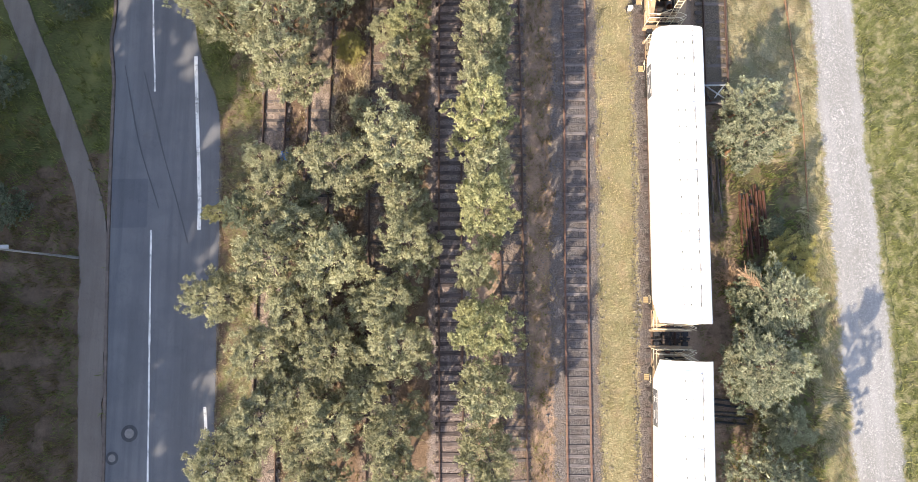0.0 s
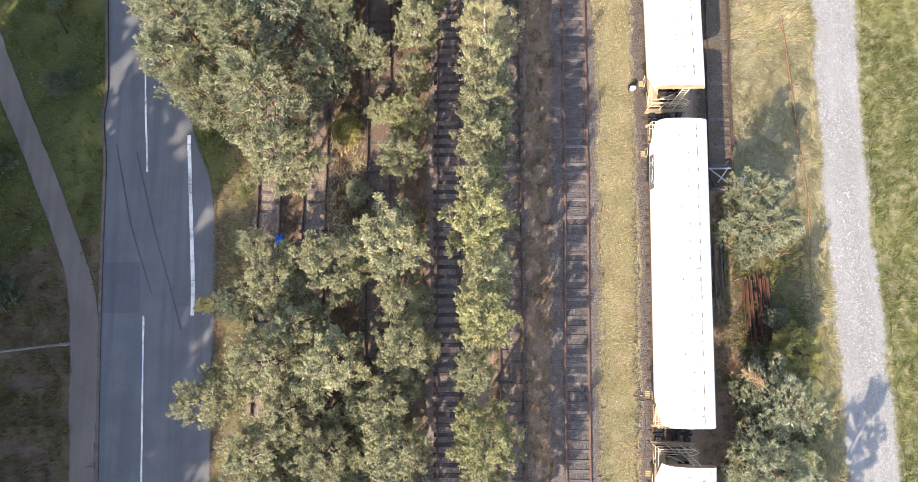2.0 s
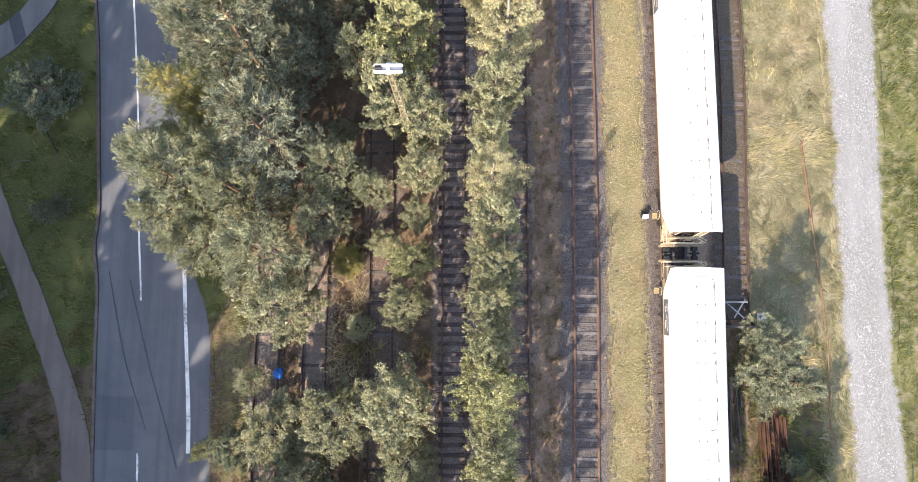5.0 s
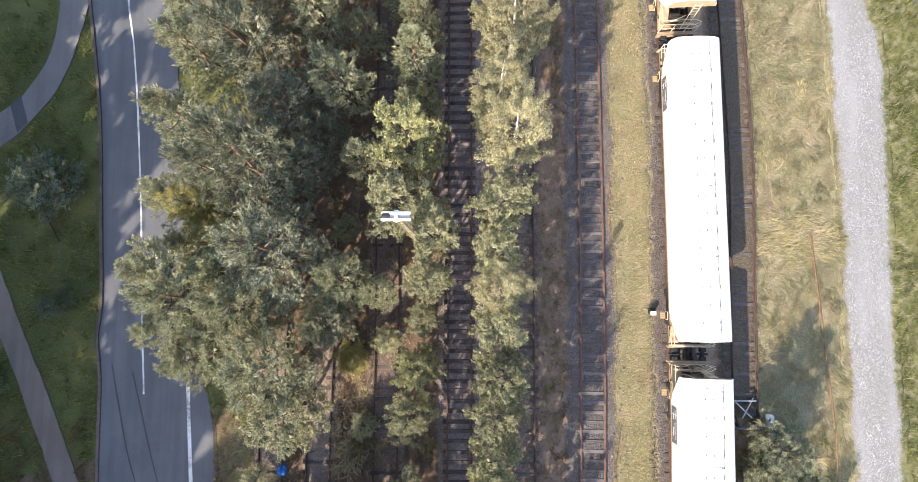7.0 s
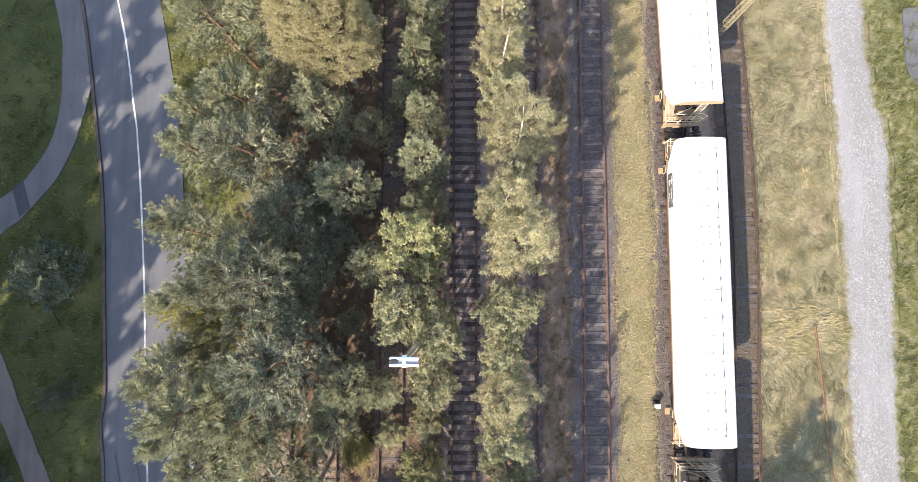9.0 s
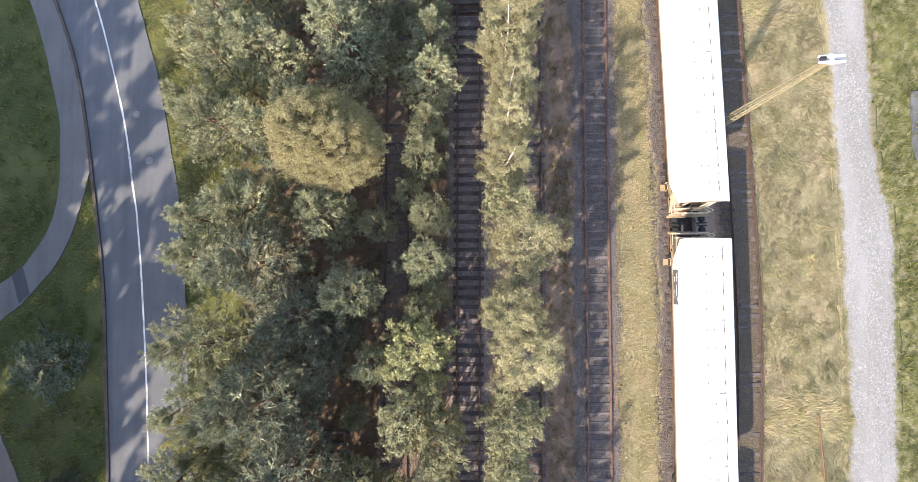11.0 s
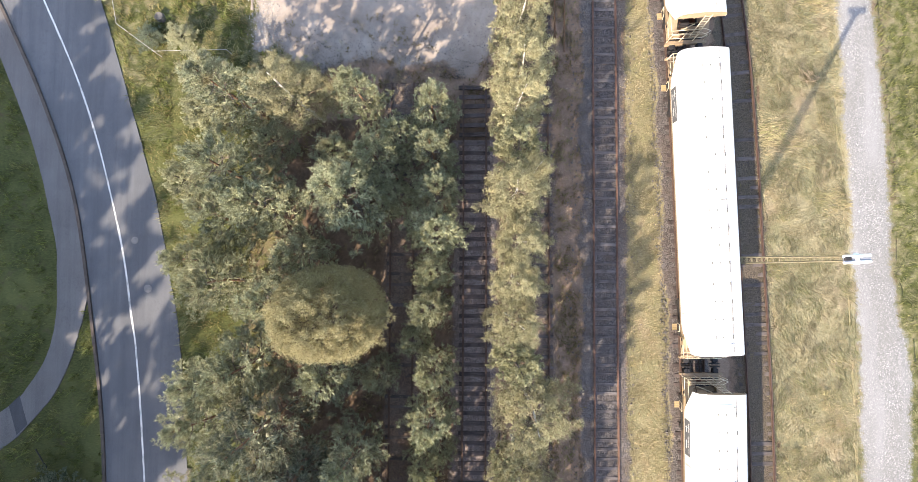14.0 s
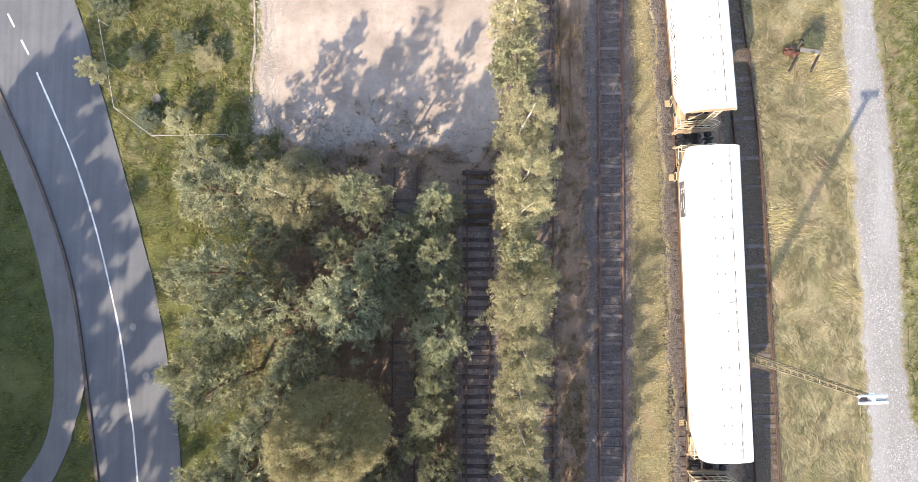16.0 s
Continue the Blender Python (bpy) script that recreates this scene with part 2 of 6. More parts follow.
M_LOT = material("sand_lot", lot_build, 0.95, spec=0.1)
M_SLEEPER = material("old_sleeper", wood_build((0.037, 0.031, 0.030), (0.092, 0.078, 0.073)), 0.9)
M_SLEEPER_B = material("grey_sleeper", wood_build((0.040, 0.035, 0.036), (0.104, 0.094, 0.095)), 0.9)
M_SLEEPER_ROT = material("rotten_sleeper", wood_build((0.027, 0.021, 0.021), (0.082, 0.066, 0.064)), 0.95)
M_RAIL = material("rusty_rail", rust_build((0.058, 0.036, 0.029), (0.116, 0.072, 0.056)), 0.7, 0.2)
M_RAIL_RED = material("red_rail", rust_build((0.092, 0.052, 0.040), (0.190, 0.112, 0.084)), 0.7, 0.2)
M_RUST = material("rust", rust_build((0.068, 0.029, 0.021), (0.128, 0.060, 0.043)), 0.85, 0.2)
M_WHITE = plain("wagon_white", (0.83, 0.82, 0.80), 0.93, 1.2, 0.35, 0.0, 25.0, 0.03, 0.5)
M_TAN = plain("wagon_tan", (0.355, 0.265, 0.175), 0.65, 1.8, 0.6)
M_STEP = plain("step_ochre", (0.48, 0.36, 0.18), 0.7, 4.0, 0.6)
M_SEAM = plain("roof_seam", (0.13, 0.125, 0.12), 0.8, 4.0, 0.6)
M_CREAM = plain("rail_cream", (0.74, 0.65, 0.47), 0.8, 4.0, 0.5)
M_DARK = plain("dark_steel", (0.045, 0.042, 0.042), 0.6, 3.0, 0.55, 0.4)
M_BLACK = plain("black_rubber", (0.018, 0.018, 0.020), 1.4, 5.0, 0.6)
M_PANEL = plain("blue_grey_panel", (0.115, 0.120, 0.135), 0.75, 2.0, 0.5)
M_PALE = plain("pale_blue_panel", (0.52, 0.62, 0.72), 0.85, 1.0, 0.45)
M_GREY = plain("galvanised", (0.40, 0.40, 0.41), 0.75, 4.0, 0.45, 0.6)
M_MAST = plain("mast_ochre", (0.250, 0.215, 0.135), 0.6, 3.0, 0.6, 0.1)
M_LAMP_WHITE = plain("lamp_white", (0.78, 0.78, 0.78), 0.88, 5.0, 0.4)
M_LENS = plain("lamp_lens", (0.20, 0.22, 0.25), 0.8, 6.0, 0.2, spec=0.6)
M_BLUE = plain("blue_plastic", (0.02, 0.17, 0.62), 0.7, 4.0, 0.4)
M_RUBBLE = plain("rubble", (0.16, 0.145, 0.13), 0.5, 4.0, 0.9)
M_IRON = plain("cast_iron", (0.21, 0.20, 0.195), 0.7, 6.0, 0.6, 0.3)
M_STONE = plain("loose_stone", (0.185, 0.170, 0.165), 0.5, 9.0, 0.9)
M_CONCRETE = plain("concrete", (0.42, 0.40, 0.37), 0.7, 3.0, 0.9)
M_FENCE = plain("fence_paint", (0.50, 0.50, 0.49), 0.75, 4.0, 0.6)
M_BARK = material("bark", wood_build((0.044, 0.037, 0.031), (0.126, 0.107, 0.089)), 0.95)
M_PINE_BARK = material("pine_bark", wood_build((0.081, 0.044, 0.026), (0.185, 0.107, 0.063)), 0.95)
M_BIRCH_BARK = material("birch_bark", wood_build((0.28, 0.25, 0.21), (0.55, 0.52, 0.47)), 0.8)
M_BRUSH = plain("orange_brush", (0.40, 0.265, 0.165), 0.7, 5.0, 0.9)
M_TWIG = plain("dry_twig", (0.200, 0.155, 0.111), 0.6, 5.0, 0.9)
M_LEAF_OLIVE = leaf_material("leaf_olive", (0.096, 0.100, 0.056), (0.375, 0.374, 0.236), (0.315, 0.278, 0.152), 0.5, tint=(0.290, 0.300, 0.170))
M_LEAF_PINE = leaf_material("leaf_pine", (0.076, 0.086, 0.056), (0.448, 0.464, 0.306), (0.285, 0.205, 0.112), 0.55, tint=(0.240, 0.266, 0.160))
# darker copy of the pine leaves; shade inside the wood put into the colour
M_LEAF_PINE_SHADED = leaf_material("leaf_pine_shaded", (0.048, 0.057, 0.040), (0.335, 0.355, 0.252), (0.250, 0.190, 0.120), 0.6, through_light=0.3, tint=(0.17, 0.19, 0.12))
M_LEAF_BLUE = leaf_material("leaf_blue", (0.078, 0.091, 0.062), (0.468, 0.480, 0.310), (0.330, 0.285, 0.140), 0.5, tint=(0.265, 0.278, 0.158))
M_LEAF_GREY = leaf_material("leaf_grey", (0.072, 0.082, 0.054), (0.375, 0.392, 0.268), (0.270, 0.215, 0.115), 0.45, through_light=0.28, tint=(0.21, 0.24, 0.15))
M_LEAF_GOLD = leaf_material("leaf_gold", (0.108, 0.102, 0.056), (0.420, 0.396, 0.246), (0.350, 0.290, 0.155), 0.6, tint=(0.290, 0.282, 0.165))
M_LEAF_DOME = leaf_material("leaf_dome", (0.140, 0.130, 0.070), (0.465, 0.432, 0.255), (0.370, 0.300, 0.165), 0.6, through_light=0.56, tint=(0.44, 0.38, 0.21))
M_LEAF_LIME = leaf_material("leaf_lime", (0.100, 0.104, 0.050), (0.400, 0.402, 0.218), (0.315, 0.285, 0.130), 0.5, tint=(0.29, 0.30, 0.14))
M_LEAF_YELLOW = leaf_material("leaf_yellow", (0.130, 0.118, 0.040), (0.360, 0.330, 0.130), (0.340, 0.270, 0.090), 0.6, tint=(0.32, 0.30, 0.09))
M_LEAF_DARK = leaf_material("leaf_dark", (0.032, 0.044, 0.028), (0.195, 0.220, 0.152), (0.120, 0.105, 0.045), 0.35, tint=(0.12, 0.15, 0.07))
M_BLADE_DRY = leaf_material("blade_dry", (0.218, 0.182, 0.094), (0.520, 0.436, 0.262), (0.289, 0.269, 0.145), 0.7, 0.7, 0.3, (0.420, 0.370, 0.276))
M_BLADE_STRAW = leaf_material("blade_straw", (0.238, 0.202, 0.116), (0.560, 0.472, 0.310), (0.450, 0.340, 0.220), 0.8, 0.7, 0.3, (0.420, 0.370, 0.276))
M_BLADE_OLIVE = leaf_material("blade_olive", (0.158, 0.154, 0.066), (0.385, 0.366, 0.183), (0.411, 0.377, 0.229), 0.6, 0.7, 0.3, (0.360, 0.340, 0.196))
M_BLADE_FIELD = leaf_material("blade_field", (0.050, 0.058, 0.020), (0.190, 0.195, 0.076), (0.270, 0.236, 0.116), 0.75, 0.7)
M_BLADE_GREEN = leaf_material("blade_green", (0.034, 0.046, 0.014), (0.155, 0.182, 0.056), (0.190, 0.172, 0.066), 0.8, 0.7)
M_BLADE_AUTUMN = leaf_material("blade_autumn", (0.095, 0.078, 0.032), (0.290, 0.240, 0.115), (0.200, 0.190, 0.070), 0.7, 0.7, 0.3, (0.30, 0.26, 0.12))
M_BLADE_BROWN = leaf_material("blade_brown", (0.064, 0.042, 0.026), (0.188, 0.124, 0.074), (0.089, 0.096, 0.033), 0.7, 0.7)


# ---- building helpers ----
def part(name, bm, mat, parent=None, label=""):
    me = bpy.data.meshes.new(name)
    bm.to_mesh(me)
    bm.free()
    me.materials.append(mat)
    ob = new(name, me)
    ob.parent = parent
    return tagged(ob, label)


def share(name, me, parent, m):
    """One more object on a mesh that is already made."""
    ob = new(name, me)
    ob.parent = parent
    ob.matrix_basis = m
    return ob


def thing(name, m, label, category, group="", kind=""):
    ob = new(name)
    ob.empty_display_size = 0.2
    ob.matrix_basis = m
    return tagged(ob, label, category, group, kind)


def box(bm, x, y, z, sx, sy, sz, bevel=0.0, turn=None):
    """A box about (x, y, z) with full sizes, its edges softened by bevel."""
    made = bmesh.ops.create_cube(bm, size=1.0)["verts"]
    m = Matrix.Translation((x, y, z)) @ (turn or Matrix()) @ Matrix.Diagonal((sx, sy, sz, 1))
    bmesh.ops.transform(bm, matrix=m, verts=made)
    if bevel:
        edges = list({e for v in made for e in v.link_edges})
        bmesh.ops.bevel(bm, geom=edges, offset=bevel, segments=1, affect="EDGES")
    return bm


def rod(bm, a, b, r, sides=6, r2=None):
    """A round bar from a to b."""
    a, b = Vector(a), Vector(b)
    way = b - a
    made = bmesh.ops.create_cone(bm, cap_ends=True, segments=sides, radius1=r, radius2=r if r2 is None else r2, depth=way.length)["verts"]
    m = Matrix.Translation((a + b) / 2) @ way.to_track_quat("Z", "Y").to_matrix().to_4x4()
    bmesh.ops.transform(bm, matrix=m, verts=made)
    return bm


def tube(bm, points, r, sides=6):
    for a, b in zip(points, points[1:]):
        rod(bm, a, b, r, sides)
    return bm


def mesh_from(name, verts, faces, mat):
    me = bpy.data.meshes.new(name)
    me.from_pydata(verts, [], faces)
    me.materials.append(mat)
    return me


def curve_through(points, steps=8):
    """A smooth line through a few points of the plan."""
    p = [np.array(q, float) for q in points]
    p = [2 * p[0] - p[1], *p, 2 * p[-1] - p[-2]]
    out = []
    for a, b, c, d in zip(p, p[1:], p[2:], p[3:]):
        for k in range(steps):
            t = k / steps
            out.append(0.5 * (2 * b + (c - a) * t + (2 * a - 5 * b + 4 * c - d) * t * t + (3 * b - a - 3 * c + d) * t ** 3))
    out.append(p[-2])
    return np.array(out)


def along(line, n):
    """n places at even steps along a line of the plan."""
    d = np.r_[0, np.cumsum(np.hypot(*np.diff(line, axis=0).T))]
    s = np.linspace(0, d[-1], n)
    return np.c_[np.interp(s, d, line[:, 0]), np.interp(s, d, line[:, 1])]


def ribbon(name, left, right, z, mat, across=6, step=0.4, ragged=0.0, rise=0.0, depth=0.25, seed=0.0, soft=0.0):
    """A sheet between two lines of the plan, with skirts, an uneven edge and a slight crown."""
    a, b = curve_through(left), curve_through(right)
    n = max(int(np.hypot(*np.diff(a, axis=0).T).sum() / step), 2)
    a, b = along(a, n), along(b, n)
    verts, faces, inner, zones = [], [], [], []
    for i in range(n):
        wob = [ragged * noise.noise((a[i][0] * 0.3 + seed, a[i][1] * 0.35, k * 7.0)) + 0.6 * ragged * noise.noise((a[i][0] * 2.3, a[i][1] * 2.3, k * 5.0 + seed)) for k in (0, 1)]
        w = (b[i] - a[i]) / np.hypot(*(b[i] - a[i]))
        p, q = a[i] + w * wob[0], b[i] + w * wob[1]
        for k in range(across + 3):
            f = min(max((k - 1) / across, 0), 1)
            x, y = p + (q - p) * f
            h = z + float(drop(x)) + rise * 4 * f * (1 - f)
            if soft:                              # shallow shoulders that run out into the ground
                m = min(min(f, 1 - f) * np.hypot(*(q - p)) / soft, 1.0)
                h -= (0.085 if soft == 1.1 else 0.11) * (1 - m) ** 1.6
                inner.append((m, m, m, 1.0))
                zones.append((*zone_of(x, y), 1.0))
            verts.append((x, y, h - depth if k in (0, across + 2) else h))
    w = across + 3
    for i in range(n - 1):
        for k in range(w - 1):
            faces.append((i * w + k, i * w + k + 1, (i + 1) * w + k + 1, (i + 1) * w + k))
    me = mesh_from(name, verts, faces, mat)
    if soft:
        for layer, values in (("margin", inner), ("zone", zones)):
            me.color_attributes.new(layer, "FLOAT_COLOR", "POINT").data.foreach_set("color", np.array(values, np.float32).ravel())
        me.polygons.foreach_set("use_smooth", np.ones(len(faces), bool))
    ob = new(name, me)
    return ob


# ---- the plan ----
GROUND = -0.36                                   # the rail heads lie at height 0


def drop(x):
    """East of the wagons the ground lies lower."""
    t = np.clip((np.asarray(x, float) - 14.4) / 1.1, 0, 1)
    return -0.36 * t * t * (3 - 2 * t)


TRACKS = {                                       # centre lines: old sidings, the main line, the wagons' line
    "e": curve_through([(-13.3, -16), (-13.25, 12), (-13.0, 24)]),
    "f": curve_through([(-10.3, -16), (-10.2, 12), (-9.9, 26)]),
    "g": curve_through([(-6.0, -16), (-5.93, 18), (-5.95, 40), (-6.0, 55.5)]),
    "a": curve_through([(-1.3, -18), (-1.28, 4), (-1.2, 20), (-1.15, 40), (-1.22, 55.4)]),
    "h": curve_through([(2.75, -18), (2.8, 10), (2.88, 27), (2.95, 42), (2.75, 62), (2.5, 80)]),
    "b": curve_through([(6.6, -22), (6.78, -11), (7.03, 4), (7.27, 14), (7.38, 25), (7.36, 42), (7.36, 53), (7.3, 66), (7.1, 82)]),
    "c": curve_through([(11.5, -26), (12.4, -3), (12.72, 8), (12.88, 18), (12.95, 28), (12.86, 37), (12.58, 47), (12.16, 57), (11.6, 66), (10.5, 80)]),
    "d": curve_through([(16.98, 13.2), (17.13, 20), (17.4, 28), (17.38, 33), (17.18, 39), (16.92, 45), (16.7, 50.5), (16.27, 57), (15.36, 65), (13.54, 80)]),
}


def at_y(key, y):
    line = TRACKS[key]
    return float(np.interp(y, line[:, 1], line[:, 0]))


ROAD_L = [(-23.2, -24), (-23.65, -11), (-24.2, 2), (-24.48, 11), (-24.6, 15.6), (-24.95, 18.2), (-24.78, 20.5), (-25.1, 26), (-25.58, 33), (-26.4, 39), (-27.9, 47.5), (-30.2, 54), (-33.4, 60.7), (-37.2, 68), (-42, 76)]
ROAD_R = [(-16.5, -24), (-16.6, -11), (-16.8, 1), (-17.0, 10), (-17.3, 13.6), (-18.6, 17), (-19.3, 21), (-19.9, 30), (-20.6, 38), (-21.3, 42), (-22.6, 48), (-24.7, 55), (-26.6, 61), (-28.6, 67), (-33, 76)]
ROAD_C = [(-20.3, -24), (-20.8, -11), (-21.45, 5), (-21.7, 14.5), (-22.05, 19), (-22.5, 27), (-23.3, 36), (-23.9, 40), (-24.9, 45.5), (-27.3, 53.8), (-30.8, 61.7), (-33.6, 67), (-38, 76)]


def zone_of(x, y):
    """Shares of dry grass, green grass and bare brown earth at a place of the plan."""
    dry = green = dirt = 0.0
    b, c, d = at_y("b", y), at_y("c", y), at_y("d", max(y, 13.5))
    if x < -16.5:
        green = 0.9 if y > 9 + 0.35 * (x + 30) else 0.42
        if x < -27:
            green -= 0.25
        if x > -29 and y > 54:
            green, dry = 0.58, 0.7
    elif x < -14:
        green, dry = (0.45, 0.5) if y < 54 else (0.5, 0.8)
    elif x < -0.3:
        green, dry, dirt = 0.22, 0.16, 0.85 if y > 53 else 0.3
    elif x < b - 1.8:
        dirt, dry, green = 0.78, 0.24, 0.18
    elif x < b + 1.35:
        dirt = 0.7
    elif x < c - 1.25:
        dry, green = 0.95, 0.3 if 18 < y < 50 else 0.12
    elif x < c + 2.2:
        dirt = 0.8
    elif x < d + 0.9:
        dirt, green = 0.6, 0.3
    elif x < 22.4 and y < 9.5:
        dry, green = 0.35, 0.5
    elif x < 23.6:
        dry, green = 0.98, 0.22 if y > 8 else 0.45
    elif x < 26.6:
        dry, green = 0.55, 0.48
    else:
        green, dry = 0.56, 0.9
    return dry, green, dirt


def build_ground():
    """One sheet that reaches the horizon, finer where the camera passes."""
    def axis(lo, hi, step):
        inner = np.arange(lo, hi + step / 2, step)
        far = np.array([2, 6, 14, 30, 60, 120, 300, 900, 2500.0])
        return np.r_[(lo - far)[::-1], inner, hi + far]
    xs, ys = axis(-46, 42, 0.5), axis(-24, 84, 0.6)
    verts, colours = [], []
    for y in ys:
        for x in xs:
            near = -46 <= x <= 42 and -24 <= y <= 84
            h = 0.05 * noise.noise((x * 0.5, y * 0.5, 0)) + 0.03 * noise.noise((x * 1.7, y * 1.7, 3)) if near else 0.0
            if 18.8 < x < 22.8 or x > 27:
                h *= 1.6
            verts.append((x, y, GROUND + float(drop(x)) + min(h, 0.05)))
            colours.append((*zone_of(x + 0.5 * noise.noise((x, y, 9)), y), 1.0))
    w = len(xs)
    faces = [(j * w + i, j * w + i + 1, (j + 1) * w + i + 1, (j + 1) * w + i) for j in range(len(ys) - 1) for i in range(w - 1)]
    me = mesh_from("ground", verts, faces, M_GROUND)
    layer = me.color_attributes.new("zone", "FLOAT_COLOR", "POINT")
    layer.data.foreach_set("color", np.array(colours, np.float32).ravel())
    me.polygons.foreach_set("use_smooth", np.ones(len(faces), bool))
    tagged(new("ground", me), "uneven ground of leaf litter, dry straw and green grass", "ground", kind="structure")


build_ground()
tagged(ribbon("road", ROAD_L, ROAD_R, GROUND + 0.07, M_ROAD, 10, 0.6, 0.06, 0.05), "worn grey asphalt road with a lay-by", "road", kind="structure")
tagged(ribbon("road_shoulder", [(x - 0.25, y) for x, y in ROAD_R if y < 31], [(x + 0.25, y) for x, y in ROAD_R if y < 31], GROUND + 0.088, M_SHOULDER, 10, 0.35, 0.2, 0.0, 0.25, 0.0, 0.4), "dusty gravel shoulder along the road edge", "road shoulder", kind="structure")
PATH_S = ([(-25.4, -24), (-25.45, -11), (-25.9, -3), (-26.25, 3), (-26.55, 6), (-27.15, 8.4), (-29.4, 13.8), (-32.8, 21), (-35.6, 28), (-37, 34)],
          [(-23.4, -24), (-23.9, -11), (-24.18, -3), (-24.4, 3), (-24.7, 6), (-25.5, 8.6), (-27.8, 14), (-31.0, 20.8), (-33.8, 27.6), (-35.4, 33)])
PATH_N = ([(-44, 27.5), (-38, 29.8), (-32.2, 33.7), (-30.75, 35.05), (-29.5, 37.2), (-28.95, 40), (-28.98, 42.6), (-29.3, 45.3), (-30.9, 51.1), (-33.6, 57.6), (-37, 64.6), (-42, 73)],
          [(-43, 25.0), (-37.3, 27.4), (-32.2, 31.1), (-30.6, 32.65), (-28.7, 35.1), (-27.5, 38.3), (-26.85, 41.5), (-27.35, 44.5), (-29.1, 51), (-31.72, 57.6), (-35.15, 64.6), (-38.7, 71)])
tagged(ribbon("footpath_1", *PATH_S, GROUND + 0.085, M_PATH, 3, 0.4, 0.16), "brown-grey asphalt footpath joining the road", "footpath", kind="structure")
tagged(ribbon("footpath_2", *PATH_N, GROUND + 0.095, M_PATH_GREY, 3, 0.4, 0.10), "grey asphalt footpath curving away from the road", "footpath", kind="structure")
tagged(ribbon("footpath_patch", [(-31.9, 33.9), (-31.2, 34.6)], [(-31.3, 32.0), (-30.6, 32.7)], GROUND + 0.10, M_PATCH, 2, 0.3, 0.02, depth=0.06), "darker repair patch across the footpath", "asphalt patch", kind="structure")
GRAVEL_L = [(24.6, -24), (24.15, -8), (23.98, 2), (23.78, 12), (23.85, 20), (23.95, 30), (23.8, 38), (23.6, 44), (23.19, 54), (22.53, 66), (20.82, 82)]
GRAVEL_R = [(27.58, -24), (27.45, -8), (27.28, 2), (27.0, 12), (26.98, 20), (27.23, 28), (27.33, 35), (27.23, 38.9), (26.68, 39.8), (26.37, 43), (26.22, 49), (25.87, 56), (24.86, 66), (23.04, 82)]
tagged(ribbon("gravel_path", [(x - 0.45, y) for x, y in GRAVEL_L], [(x + 0.3, y) for x, y in GRAVEL_R], GROUND + 0.075, M_GRAVEL, 24, 0.35, 0.3, 0.0, 0.25, 0.0, 1.1), "pale grey gravel track beside the meadow", "gravel path", kind="structure")
tagged(ribbon("sand_lot", [(-15.2, 57.9), (-13.5, 56.6), (-12.4, 55.5), (-10.5, 55.9), (-8.7, 56.6), (-6, 56.1), (-3.4, 56.3), (-1.7, 55.3), (-0.5, 56.6), (0.1, 58.4)],
              [(-15.9, 84), (-13.5, 84), (-12, 84), (-10, 84), (-8, 84), (-6, 84), (-3.4, 84), (-1.5, 84), (0.3, 84), (2.0, 84)], GROUND + 0.08, M_LOT, 70, 0.25, 0.5, 0.0, 0.25, 0.0, 1.3), "trampled pale sand lot with gravel edges", "sand lot", kind="structure")
tagged(ribbon("gravel_edge", [(-16.5, 57.9), (-16.4, 62), (-16.3, 67), (-16.4, 84)], [(-14.6, 57.5), (-14.5, 62), (-14.9, 67), (-15.2, 84)], GROUND + 0.095, M_LOT, 14, 0.3, 0.5, 0.0, 0.25, 0.0, 0.9), "grey gravel strip along the sand lot", "gravel strip", kind="structure")
mark_z = GROUND + 0.11
tagged(ribbon("sand_strip", [(-16.5, 60.5), (-16.4, 64), (-16.35, 72)], [(-16.15, 60.5), (-16.05, 64), (-16.0, 72)], mark_z, M_LOT, 6, 0.3, 0.25, 0.0, 0.25, 0.0, 0.16), "pale sand strip beside the gravel", "sand strip", kind="structure")
for key, l, r, mat, words in (("a", 1.75, 1.75, M_WORN, "dirty brown ballast under the disused track"), ("b", 1.95, 1.75, M_BALLAST, "grey ballast of the main track"),
                              ("c", 1.68, 1.35, M_DARK_BALLAST, "grey ballast under the wagons"), ("d", 1.75, 1.25, M_MOSSY, "dark old ballast of the empty siding"),
                              ("h", 1.5, 1.5, M_OLD_BALLAST, "brown ballast of the overgrown track"), ("g", 1.5, 1.5, M_OLD_BALLAST, "brown ballast under the trees"),
                              ("f", 1.4, 1.4, M_SIDING, "brown ballast of the buried siding"), ("e", 1.4, 1.4, M_SIDING, "brown ballast of the outer siding")):
    line = TRACKS[key][::6]
    tagged(ribbon("ballast_bed_" + key, [(x - l, y) for x, y in line], [(x + r, y) for x, y in line], GROUND + {"d": 0.078, "c": 0.09}.get(key, 0.06), mat, 22, 0.3, 0.34, 0.11, 0.25, 0.0, 0.45 if key == "c" else 0.75), words, "ballast", kind="structure")
    if key in "bc":
        tagged(ribbon("oily_strip_" + key, [(x - 0.68, y) for x, y in line], [(x + 0.68, y) for x, y in line], GROUND + 0.178, M_OILY, 10, 0.3, 0.1, 0.0, 0.25, 0.0, 0.12), "dark oily ballast between the rails", "ballast", kind="structure")


